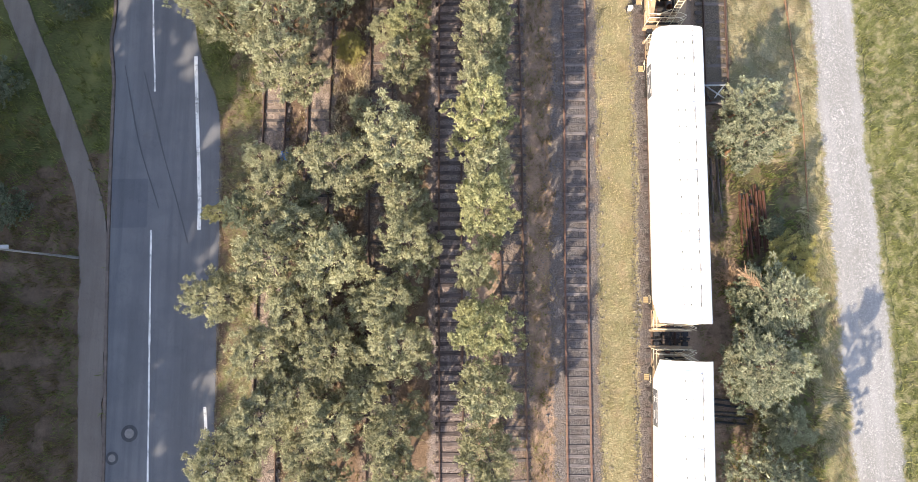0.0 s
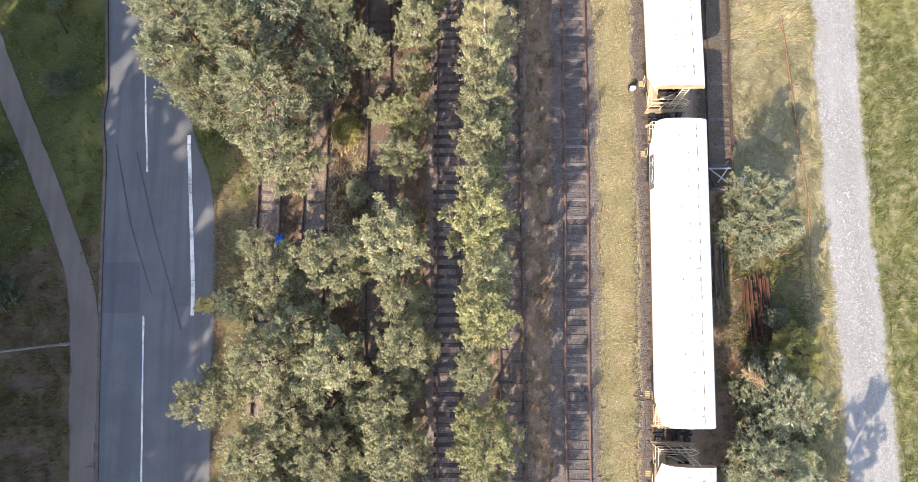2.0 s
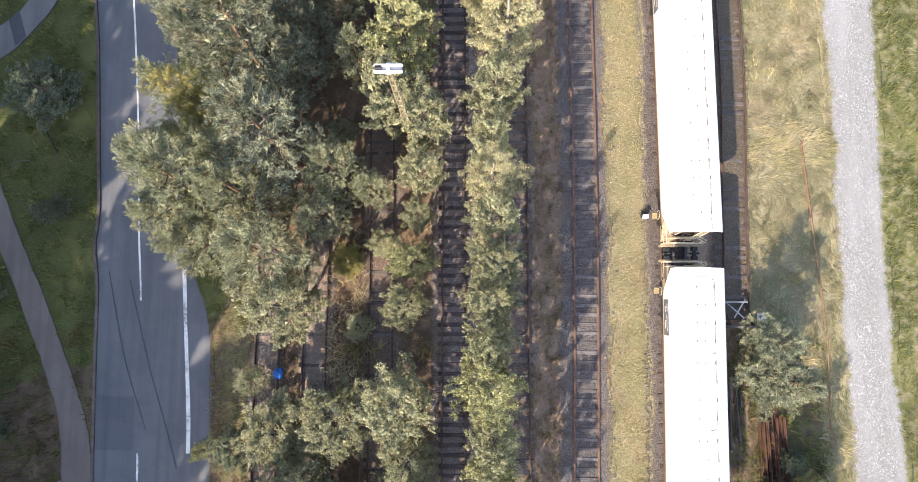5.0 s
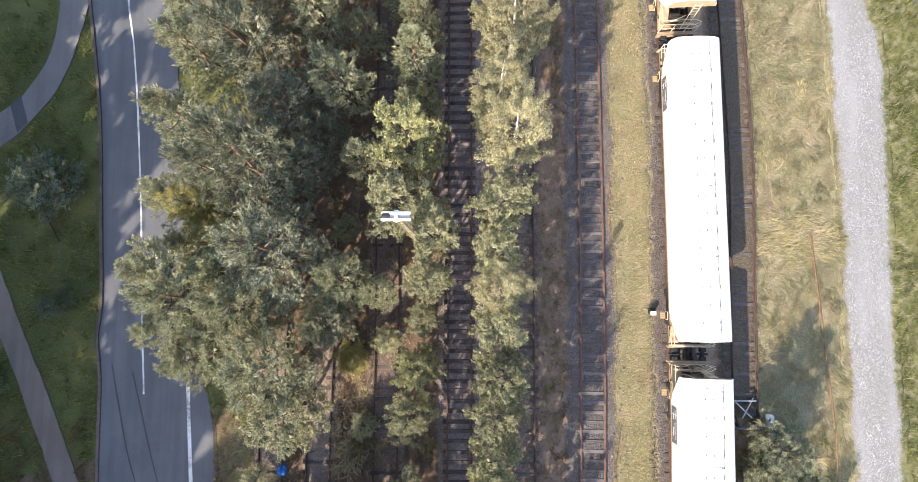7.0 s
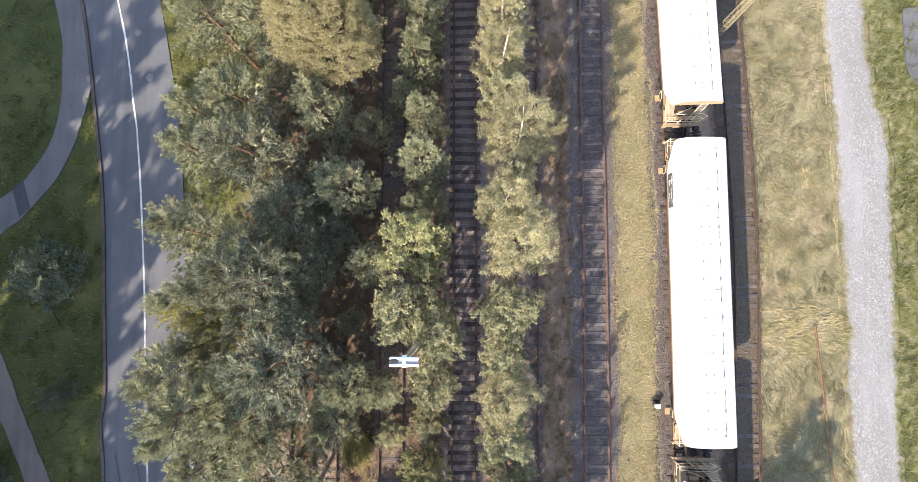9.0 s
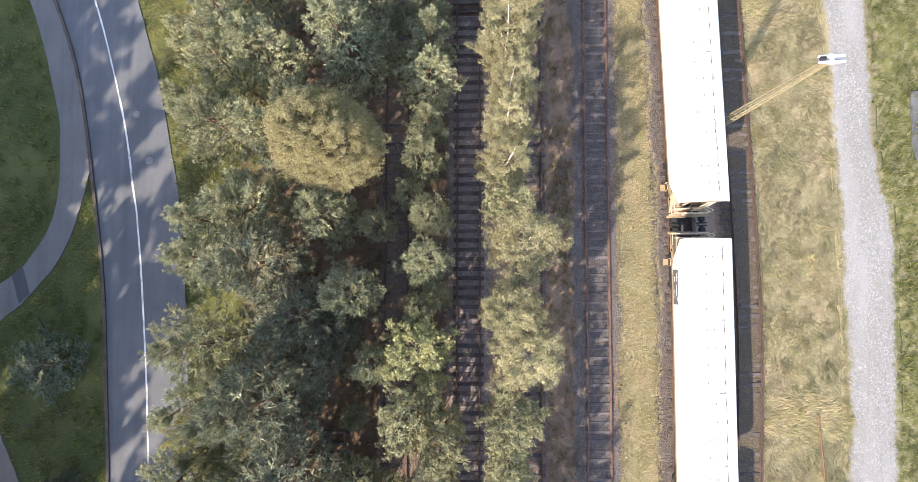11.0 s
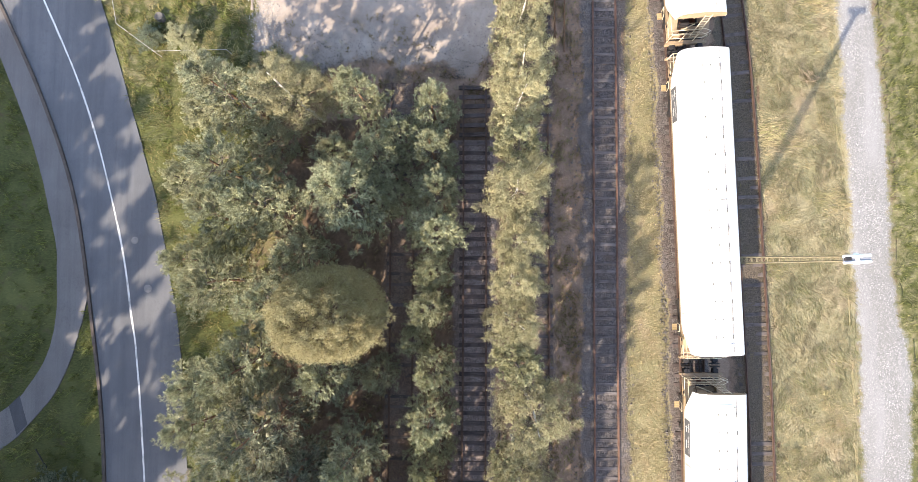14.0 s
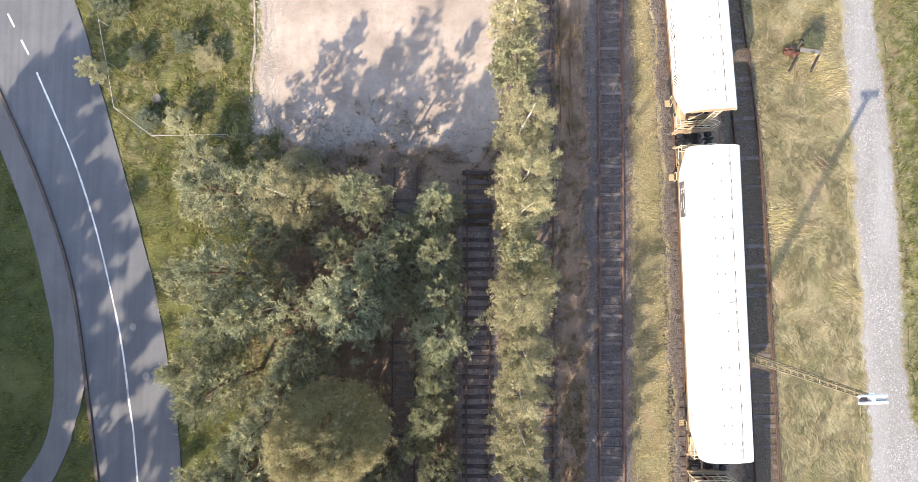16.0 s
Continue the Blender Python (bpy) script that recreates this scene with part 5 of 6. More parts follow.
def tree_master(kind, seed):
    """One tree 8 m high with a crown of 2 m radius; copies are scaled from it."""
    bark, leaf, limbs, base, dense, size, slim, fluff, needle = KINDS[kind]
    form = "pine" if kind == "teal" else kind      # the pines coloured as shaded grow like the pale ones
    rng = random.Random(seed * 97 + len(form) * 13 + ord(form[0]))
    H, R = 8.0, 2.0
    lean = Vector((rng.uniform(-0.3, 0.3), rng.uniform(-0.3, 0.3), 0))
    def stem(f):
        return Vector((lean.x * f * f + 0.12 * math.sin(4 * f + seed), lean.y * f * f + 0.1 * math.cos(5 * f + seed), H * 0.95 * f))
    trunk = [(stem(k / 8 * (0.85 if kind == "dome" else 1.0)), 0.13 * (1 - k / 8.6) + 0.012) for k in range(9)]
    lobes = [rng.uniform(0.92, 1.05) if kind == "dome" else rng.uniform(0.7, 1.2) for _ in range(7)]
    def reach(f, a):
        """Crown radius at height share f and bearing a, with an uneven outline."""
        lobe = float(np.interp((a / (2 * math.pi) * 7) % 7, range(8), lobes + lobes[:1]))
        g = (f - base) / (1 - base)
        if needle:
            shape = min(1.0, 0.6 + 1.4 * g) * (1 - g) ** 0.6 * 1.15
        else:
            shape = math.sin(math.pi * min(max(0.18 + 0.74 * g, 0), 1)) ** 0.75 if kind == "dome" else min(1.0, 0.55 + 1.7 * g) * (1 - g) ** 0.5 * 1.12
        return R * shape * lobe
    branches, twigs = [], []
    def sprig(root, a, ln, up):
        """A shoot with side twigs, which bear the leaves."""
        tip = root + Vector((math.cos(a) * ln, math.sin(a) * ln, up * ln))
        branches.append([(root, 0.013), (tip, 0.004)])
        twigs.append((root.lerp(tip, 0.25), tip))
        for k in range(5):
            s = 0.25 + 0.15 * k + rng.uniform(0, 0.1)
            b = a + (1 if k % 2 else -1) * rng.uniform(0.5, 1.1)
            l2 = ln * rng.uniform(0.35, 0.62) * (1.2 - 0.5 * s)
            p = root.lerp(tip, s)
            twigs.append((p, p + Vector((math.cos(b) * l2, math.sin(b) * l2, (up + rng.uniform(-0.05, 0.35)) * l2))))
    short = 0.7 if kind == "dome" else 1.0
    for i in range(limbs):
        f = base + (0.97 - base) * ((i + rng.random() * 0.8) / limbs)
        a = i * 2.39996 + rng.uniform(-0.4, 0.4)
        far = max(reach(f, a), 0.3) * (rng.uniform(0.8, 0.95) if kind == "dome" else rng.uniform(0.85, 1.12))
        start = stem(f * 0.93)
        rise = rng.uniform(0.15, 0.55) if not needle else rng.uniform(0.0, 0.3)
        pts = []
        for k in range(6):
            s = k / 5
            bend = a + 0.25 * math.sin(3 * s + i)
            pts.append((start + Vector((math.cos(bend) * far * s, math.sin(bend) * far * s, far * (rise * s + 0.22 * s * s))), 0.034 * (1 - 0.8 * s) * (0.5 + far / R)))
        branches.append(pts)
        shoots = max(3, int(far * 4.6))
        for j in range(shoots):
            s = 0.25 + 0.7 * (j + rng.random()) / shoots
            k = min(int(s * 5), 4)
            root = pts[k][0].lerp(pts[k + 1][0], s * 5 - k)
            b = a + (1 if j % 2 else -1) * rng.uniform(0.35, 1.25)
            sprig(root, b, rng.uniform(0.4, 0.85) * (1.25 - 0.55 * s) * short, rng.uniform(0.1, 0.55))
        sprig(pts[-1][0], a, rng.uniform(0.4, 0.6), rng.uniform(0.2, 0.6))
    if kind == "dome":                            # an even, closed dome of fine shoots
        for i in range(1400):
            u, a = (i + rng.random()) / 1400, rng.uniform(0, 6.283)
            ring, z = math.sqrt(1 - u * u), u
            p = Vector((ring * math.cos(a) * R * 0.86, ring * math.sin(a) * R * 0.86, H * 0.55 + z * H * 0.42))
            p *= rng.uniform(0.96, 1.02) + 0.012 * noise.noise(p * 0.9)
            sprig(p, a + rng.uniform(-0.9, 0.9), rng.uniform(0.2, 0.34), 0.3 + 1.2 * u)
    for k in range(26 if needle else 8):
        sprig(stem(0.84 + 0.025 * (k % 6)), k * 1.26 + rng.uniform(0, 0.5), rng.uniform(0.3, 0.5), rng.uniform(0.8, 1.8))
    inner = []                                    # shaded foliage near the stem
    for k in range({"tall": 0, "olive": 70, "lime": 70}.get(kind, 150)):
        f = base + (0.86 - base) * rng.random() ** 0.8
        a = rng.uniform(0, 6.283)
        d = reach(f, a) * 0.78 * math.sqrt(rng.random())
        p = stem(f * 0.93) + Vector((math.cos(a) * d, math.sin(a) * d, rng.uniform(-0.2, 0.1)))
        inner.append((p, p + Vector((math.cos(a), math.sin(a), 0.2)) * 0.45))
    return [tubes_mesh("trunk", [trunk], bark, 8), tubes_mesh("limb", branches, M_TWIG if kind in ("gold", "dome") else M_BARK, 3),
            leaves_mesh("crown", twigs, inner, dense, size, slim, fluff, 1.0, leaf, seed * 31 + ord(form[1]), needle)]


MASTERS = {kind: [tree_master(kind, s) for s in range(1 if kind == "dome" else 6)] for kind in KINDS}
TREE_RNG = random.Random(11)


def plant(kind, x, y, top, radius, squash=None):
    """A tree whose crown tip stands at height top above the rails."""
    r = TREE_RNG
    words, category = WORDS[kind]
    low = GROUND + float(drop(x))
    high = (top + (0.8 if top > 4 and kind not in ("tall", "dome") else 0.0) - low) / 8.0
    if -0.5 < x < 2.5:                            # the row beside the main line grew taller
        high += 0.11
    wide = radius / 2.0
    m = pose(x, y, low - 0.05, r.uniform(-2, 2), r.uniform(-2, 2), r.uniform(-38, 38) if squash is None else 0.0) @ Matrix.Diagonal((wide, wide * (squash or r.uniform(0.9, 1.1)), high, 1))
    name = {"gold": "birch_tree", "yellow": "birch_tree", "dome": "birch_tree", "pine": "pine_tree", "teal": "pine_tree", "blue": "pine_tree", "grey": "pine_tree", "dark": "bush", "tall": "tree"}.get(kind, "tree")
    ob = thing(name, m, words, category, {"pine": "pine wood", "teal": "pine wood", "gold": "birches", "yellow": "birches", "dome": "birches", "blue": "pines on the sidings", "grey": "pines by the wagons", "tall": "roadside wood", "dark": "roadside bushes"}.get(kind, "young trees on the old sidings"))
    for part_name, me in zip(("trunk", "limb", "crown"), r.choice(MASTERS[kind])):
        share(part_name, me, ob, Matrix())
    return ob


# row between the disused track and the overgrown one
plant("olive", 0.9, -11.5, 7.4, 1.9); plant("olive", 0.8, -8.2, 7.0, 1.8); plant("olive", 0.85, -4.9, 7.6, 1.9)
plant("lime", 0.8, -1.3, 8.2, 1.9); plant("olive", 0.5, 1.7, 6.4, 1.3); plant("lime", 0.8, 4.6, 9.2, 1.85)
plant("olive", 0.95, 7.2, 8.0, 1.6); plant("lime", 0.85, 9.9, 9.0, 1.8); plant("olive", 0.7, 12.2, 7.6, 1.6)
plant("olive", 1.2, 14.6, 7.4, 1.6); plant("olive", 1.3, 16.8, 7.4, 1.6); plant("olive", 0.8, 19.4, 7.0, 1.6)
plant("gold", 1.4, 21.4, 7.4, 1.75); plant("olive", 1.15, 23.4, 6.4, 1.5); plant("olive", 1.1, 26.0, 8.3, 1.7)
plant("gold", 1.9, 29.6, 9.9, 2.0); plant("gold", 1.2, 32.4, 9.9, 1.8); plant("blue", 0.5, 31.6, 6.4, 1.1)
plant("gold", 1.9, 35.6, 10.0, 2.0); plant("olive", 1.1, 37.9, 7.6, 1.5); plant("gold", 0.9, 40.2, 8.4, 1.6)
plant("gold", 1.2, 42.7, 8.6, 1.5); plant("gold", 1.1, 45.0, 9.0, 1.5); plant("gold", 1.1, 47.4, 9.8, 1.8)
plant("gold", 2.0, 48.2, 7.4, 1.2); plant("olive", 1.15, 50.0, 8.4, 1.5); plant("gold", 1.2, 52.0, 8.6, 1.7)
plant("gold", 1.3, 54.2, 9.0, 1.8); plant("gold", 1.3, 57.0, 8.8, 1.7); plant("olive", 0.9, 60.4, 7.0, 1.5)
plant("gold", 0.7, 63.0, 7.2, 1.6)
# row between the inner siding and the disused track
plant("olive", -4.3, -10.5, 7.0, 1.8); plant("olive", -4.4, -7.2, 6.6, 1.9); plant("olive", -4.2, -2.6, 6.8, 2.0)
plant("olive", -4.6, 0.3, 6.6, 1.7); plant("olive", -3.3, 3.0, 7.4, 1.8); plant("olive", -3.7, 5.6, 6.4, 1.5)
plant("olive", -4.2, 8.9, 8.3, 2.1); plant("olive", -3.9, 14.4, 6.4, 1.5); plant("lime", -3.6, 16.9, 6.0, 1.4)
plant("olive", -3.3, 19.5, 5.0, 1.1); plant("olive", -3.0, 22.0, 7.0, 1.5); plant("olive", -4.2, 26.3, 8.4, 1.9)
plant("olive", -2.5, 24.9, 8.2, 1.6); plant("lime", -3.7, 29.8, 9.0, 1.9); plant("blue", -4.2, 32.0, 6.2, 1.0)
plant("blue", -3.5, 34.8, 7.8, 1.6); plant("blue", -3.6, 37.6, 7.0, 1.4); plant("blue", -4.0, 40.9, 7.0, 1.5)
plant("blue", -3.7, 43.0, 6.8, 1.3); plant("blue", -3.5, 45.3, 8.5, 1.7); plant("pine", -3.3, 47.4, 7.6, 1.6)
plant("blue", -3.8, 49.6, 8.2, 1.6); plant("blue", -3.8, 52.4, 7.0, 1.7)
# olive trees on the sidings, south
plant("olive", -14.3, -9.5, 5.2, 2.0); plant("olive", -12.1, -7.0, 5.0, 2.2); plant("olive", -12.1, -3.0, 4.8, 2.0)
plant("olive", -14.6, 0.4, 6.2, 1.7); plant("olive", -11.4, 2.3, 7.3, 2.1); plant("dark", -14.3, 5.8, 4.0, 1.3); plant("lime", -16.3, 5.7, 3.2, 0.7)
plant("olive", -11.4, 6.9, 4.6, 2.0); plant("olive", -7.6, 7.9, 6.3, 2.1); plant("olive", -8.2, 2.4, 6.8, 2.2)
plant("olive", -7.7, -2.8, 5.8, 2.1); plant("olive", -8.3, -7.0, 5.6, 2.0); plant("olive", -8.5, -11.0, 5.6, 2.1)
plant("olive", -9.9, 4.6, 5.8, 1.7); plant("olive", -10.2, -0.4, 5.4, 1.7); plant("blue", -13.9, 9.5, 2.2, 1.1)
plant("olive", -10.2, -5.2, 4.6, 1.6)
plant("yellow", -8.0, 17.0, 1.8, 1.0); plant("blue", -7.2, 12.9, 1.6, 0.9)
# big mixed cluster north of the clearing
plant("olive", -11.0, 14.3, 6.8, 2.1); plant("pine", -11.4, 17.3, 9.6, 2.6); plant("pine", -15.0, 17.6, 7.8, 2.2)
plant("pine", -8.8, 19.7, 5.8, 1.7); plant("blue", -7.6, 21.5, 8.2, 1.7); plant("pine", -15.6, 20.6, 10.8, 2.4)
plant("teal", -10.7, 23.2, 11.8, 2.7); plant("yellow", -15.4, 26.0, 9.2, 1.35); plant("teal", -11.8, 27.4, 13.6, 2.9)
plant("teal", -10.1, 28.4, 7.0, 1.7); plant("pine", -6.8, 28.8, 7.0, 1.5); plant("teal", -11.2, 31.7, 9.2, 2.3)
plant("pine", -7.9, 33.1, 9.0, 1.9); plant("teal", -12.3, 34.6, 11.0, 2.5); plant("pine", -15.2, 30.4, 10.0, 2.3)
plant("pine", -15.6, 34.8, 8.4, 2.1); plant("pine", -16.6, 26.8, 8.0, 1.9); plant("blue", -13.7, 22.3, 8.8, 2.0)
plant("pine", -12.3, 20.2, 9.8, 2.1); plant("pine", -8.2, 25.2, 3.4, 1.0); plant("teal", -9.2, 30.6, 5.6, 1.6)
plant("pine", -13.4, 38.0, 9.0, 2.3); plant("dome", -8.6, 40.95, 12.4, 2.8, 0.86); plant("pine", -11.4, 41.2, 11.0, 2.2)
plant("pine", -15.2, 42.4, 8.7, 2.1); plant("pine", -16.6, 43.4, 8.0, 1.7); plant("pine", -15.1, 45.8, 8.7, 1.9)
plant("blue", -12.8, 46.6, 9.2, 2.1); plant("blue", -8.0, 47.0, 10.2, 2.6); plant("pine", -15.2, 48.6, 9.4, 2.0)
plant("pine", -11.0, 44.0, 7.6, 1.9); plant("blue", -6.4, 49.2, 8.2, 1.7); plant("pine", -13.4, 50.6, 4.4, 1.5)
plant("gold", -11.4, 53.0, 9.2, 2.1); plant("blue", -7.7, 53.2, 8.0, 1.5); plant("pine", -15.0, 53.0, 8.0, 2.3)
plant("pine", -9.9, 50.2, 4.2, 1.3); plant("blue", -9.6, 37.4, 8.2, 1.9); plant("pine", -6.6, 36.8, 5.4, 1.2)
plant("olive", -17.6, 47.8, 6.0, 1.5); plant("olive", -17.6, 52.6, 4.6, 1.6); plant("olive", -18.4, 55.6, 3.2, 1.5)
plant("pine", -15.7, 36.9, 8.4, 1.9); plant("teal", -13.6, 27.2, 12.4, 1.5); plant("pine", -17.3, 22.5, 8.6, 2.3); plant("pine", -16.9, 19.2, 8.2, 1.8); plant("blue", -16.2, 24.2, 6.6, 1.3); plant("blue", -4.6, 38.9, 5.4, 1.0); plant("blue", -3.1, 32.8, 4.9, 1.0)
plant("blue", -5.5, 51.0, 7.2, 1.3); plant("blue", -5.6, 47.2, 6.2, 1.2)
# pines and bushes between the wagons and the gravel path
plant("grey", 17.5, 9.9, 5.2, 1.95); plant("grey", 17.6, 12.2, 4.4, 1.6); dry_pine = plant("grey", 18.0, -0.1, 6.2, 1.6, 1.3); plant("grey", 17.2, -4.0, 5.6, 2.3)
plant("grey", 17.3, -11.0, 6.4, 2.3); plant("grey", 18.4, -14.5, 9.5, 2.4); plant("yellow", 20.2, 2.4, 2.4, 1.5); plant("dark", 18.6, -1.2, 2.6, 1.6)
plant("olive", 19.2, -7.8, 2.6, 1.5); plant("lime", 20.7, 0.4, 2.0, 1.1); plant("lime", 20.5, -4.0, 1.8, 1.1); plant("dark", 19.6, 4.6, 1.6, 0.8)
# bushes added beneath the thin pine crowns to deepen their weak shadows
plant("dark", 18.1, 9.9, 3.4, 1.7); plant("dark", 18.0, 0.0, 3.6, 1.9); plant("dark", 17.7, -4.8, 3.2, 2.0)


def dead_branch(tree, root, tip):
    """A dead branch with a fan of dry orange twigs, part of its tree."""
    rng = random.Random(4)
    bm = bmesh.new()
    a, b = Vector(root), Vector(tip)
    rod(bm, a, b, 0.04, 6, 0.015)
    way = math.atan2(b.y - a.y, b.x - a.x)
    for k in range(90):
        p = a.lerp(b, rng.uniform(0.35, 1.0))
        c, ln = way + rng.uniform(-0.8, 0.8), rng.uniform(0.35, 0.85)
        rod(bm, p, p + Vector((math.cos(c) * ln, math.sin(c) * ln, rng.uniform(-0.1, 0.3))), 0.014, 3, 0.006)
    bm.transform(tree.matrix_basis.inverted())
    part("dead_branch", bm, M_BRUSH, tree, "dead branch with dry orange twigs")


dead_branch(dry_pine, (17.9, 0.1, 2.8), (16.2, 1.45, 3.3))
# beside the road
plant("dark", -27.9, 28.3, 3.0, 2.2); plant("dark", -27.2, 20.4, 2.2, 1.0); plant("dark", -32.0, 15.0, 3.0, 1.8)
plant("dark", -33.0, -1.0, 4.0, 2.4); plant("dark", -32.0, -8.0, 4.0, 2.4); plant("dark", -30.8, 6.4, 2.6, 1.6)
plant("dark", -25.2, 66.2, 2.4, 1.3); plant("dark", -20.4, 63.6, 1.4, 0.8); plant("olive", -26.1, 61.5, 2.2, 0.9); plant("dark", -22.9, 58.5, 1.0, 1.0)
plant("dark", 20.45, 63.9, 0.7, 0.75); plant("gold", -19.0, 62.6, 0.9, 1.0); plant("dark", -23.6, 62.9, 0.9, 0.7); plant("olive", -20.6, 58.3, 1.6, 1.1); plant("gold", -12.4, 55.4, 2.2, 1.2)
# tall roadside wood beyond the footpath, which shades the road
for k in (0, 2, 3, 5, 6, 7):
    plant("tall", -34.8 - 0.8 * (k % 2), -53 + 5.8 * k, 25.0 + (k * 7 % 3), 4.4)
for k in range(4):
    plant("tall", -45.5 + 1.5 * (k % 2), 13 + 4.6 * k, 20.0 + 2 * (k % 3), 4.2)
for x, y, top in ((-45.5, 33.5, 19), (-43.0, 36.5, 19), (-40.7, 40.0, 18.5), (-39.5, 34.5, 18)):
    plant("tall", x, y, top, 3.6)
for k in range(20):
    y = -58 + 4.4 * k
    if k != 16:
        plant("tall", -37.0 - 3.6 * (k % 3), y, 21.0 + 4.0 * ((k * 5) % 4) / 3 - (3 if k > 16 else 0), {15: 3.8, 18: 3.2, 19: 3.0}.get(k, 4.4))
# low growth over the inner siding and between the taller trees
plant("pine", -6.0, 21.2, 5.2, 1.3); plant("olive", -5.7, 18.2, 2.2, 1.0)
plant("olive", -6.3, -0.2, 4.4, 1.5); plant("olive", -6.4, -5.0, 4.2, 1.5); plant("olive", -9.8, -8.8, 4.2, 1.6)


# ---- grass ----
def tufts(name, places, mat, words, blades=6, height=0.3, spread=0.13, width=0.028, seed=1, lay=None):
    """Loose tufts of bent blades, joined."""
    rng = np.random.default_rng(seed)
    places = np.asarray(places)
    n = len(places) * blades
    root = np.repeat(places, blades, 0) + rng.normal(size=(n, 2)) * spread * 0.5
    a = rng.random(n) * 2 * math.pi
    if lay:                                       # blades combed over by wind and rain
        flow = np.array([-1.9 + lay * noise.noise((x * 0.22, y * 0.22, 5.0)) + 0.5 * lay * noise.noise((x * 0.9, y * 0.9, 8.0)) for x, y in places])
        a = np.repeat(flow, blades) + rng.normal(size=n) * 0.38
    h = height * (0.4 + 0.9 * rng.random(n)) * np.repeat(0.6 + 0.8 * rng.random(len(places)), blades)
    out = h * (0.35 + 0.9 * rng.random(n)) * (1.7 if lay else 1.0)
    w = width * (0.7 + 0.8 * rng.random(n))
    d = np.c_[np.cos(a), np.sin(a)]
    s = np.c_[-d[:, 1], d[:, 0]] * w[:, None]
    z0 = GROUND + 0.015 + drop(root[:, 0])
    base1, base2 = np.c_[root - s, z0], np.c_[root + s, z0]
    mid1 = np.c_[root + d * out[:, None] * 0.45 - s * 0.8, z0 + h * 0.75]
    mid2 = np.c_[root + d * out[:, None] * 0.45 + s * 0.8, z0 + h * 0.75]
    tip = np.c_[root + d * out[:, None], z0 + h]
    v = np.stack([base1, base2, mid2, mid1, tip], 1).reshape(-1, 3)
    q = np.arange(n)[:, None] * 5
    faces = np.concatenate([np.c_[q, q + 1, q + 2, q + 3].ravel(), np.c_[q + 3, q + 2, q + 4].ravel()]).astype(np.int32)
    me = bpy.data.meshes.new(name)
    me.vertices.add(5 * n)
    me.vertices.foreach_set("co", v.astype(np.float32).ravel())
    me.loops.add(7 * n)
    me.loops.foreach_set("vertex_index", faces)
    me.polygons.add(2 * n)
    me.polygons.foreach_set("loop_start", np.r_[np.arange(n) * 4, 4 * n + np.arange(n) * 3].astype(np.int32))
    me.update(calc_edges=True)
    me.materials.append(mat)
    return tagged(new(name, me), words, "grass", kind="stuff")


def scatter(x0, x1, y0, y1, per, seed, keep=None, patchy=0.0):
    rng = np.random.default_rng(seed)
    n = int((x1 - x0) * (y1 - y0) * per)
    p = np.c_[rng.uniform(x0, x1, n), rng.uniform(y0, y1, n)]
    return [q for q in p if (keep is None or keep(*q)) and noise.noise((q[0] * 0.7, q[1] * 0.7, seed)) > patchy]


GL, GR = curve_through(GRAVEL_L), curve_through(GRAVEL_R)
RL, RR = curve_through(ROAD_L), curve_through(ROAD_R)


def x_on(line, y):
    return np.interp(y, line[:, 1], line[:, 0])


def on_path(x, y):
    for l, r in (PATH_S, PATH_N):
        l, r = np.array(l), np.array(r)
        for i in range(len(l) - 1):
            m0, m1 = (l[i] + r[i]) / 2, (l[i + 1] + r[i + 1]) / 2
            d = m1 - m0
            t = np.clip(((x, y) - m0) @ d / (d @ d), 0, 1)
            if np.hypot(*(m0 + t * d - (x, y))) < np.hypot(*(l[i] - r[i])) / 2 + 0.05:
                return True
    return False


tufts("dry_meadow_grass", scatter(15.2, 24.2, -14, 68, 17, 1, lambda x, y: (y > 10.5 or x > 22.0 + 0.5 * noise.noise((0, y, 1))) and at_y("d", max(y, 14)) + 0.86 < x < x_on(GL, y) - 0.05 + 0.35 * noise.noise((3, y * 0.7, 2)), -1.0), M_BLADE_DRY, "dry straw-coloured meadow grass", 5, 0.17, 0.24, 0.013, 1, 3.4)
tufts("straw_grass", scatter(15.2, 24.2, -14, 68, 15, 21, lambda x, y: (y > 10.5 or x > 22.0 + 0.5 * noise.noise((0, y, 1))) and at_y("d", max(y, 14)) + 0.86 < x < x_on(GL, y) - 0.2 + 0.3 * noise.noise((4, y * 0.7, 2)), 0.02), M_BLADE_STRAW, "flattened pale straw in the meadow", 5, 0.17, 0.26, 0.012, 21, 3.4)
tufts("meadow_grass", scatter(15.2, 24.6, -14, 68, 19, 2, lambda x, y: (y > 10.5 or x > 22.0 + 0.5 * noise.noise((0, y, 1))) and at_y("d", max(y, 14)) + 0.86 < x < x_on(GL, y) - 0.1 + 0.35 * noise.noise((5, y * 0.7, 2)), -0.02), M_BLADE_OLIVE, "yellow-green grass lying over in the dry meadow", 5, 0.17, 0.24, 0.013, 2, 3.4)
tufts("field_grass", scatter(24.4, 31.0, -14, 68, 7, 3, lambda x, y: x > x_on(GR, y) - 0.1 + 0.4 * noise.noise((6, y * 0.7, 2)), -1.0), M_BLADE_FIELD, "green and yellowing field grass beyond the gravel path", 6, 0.25, 0.2, 0.015, 3)
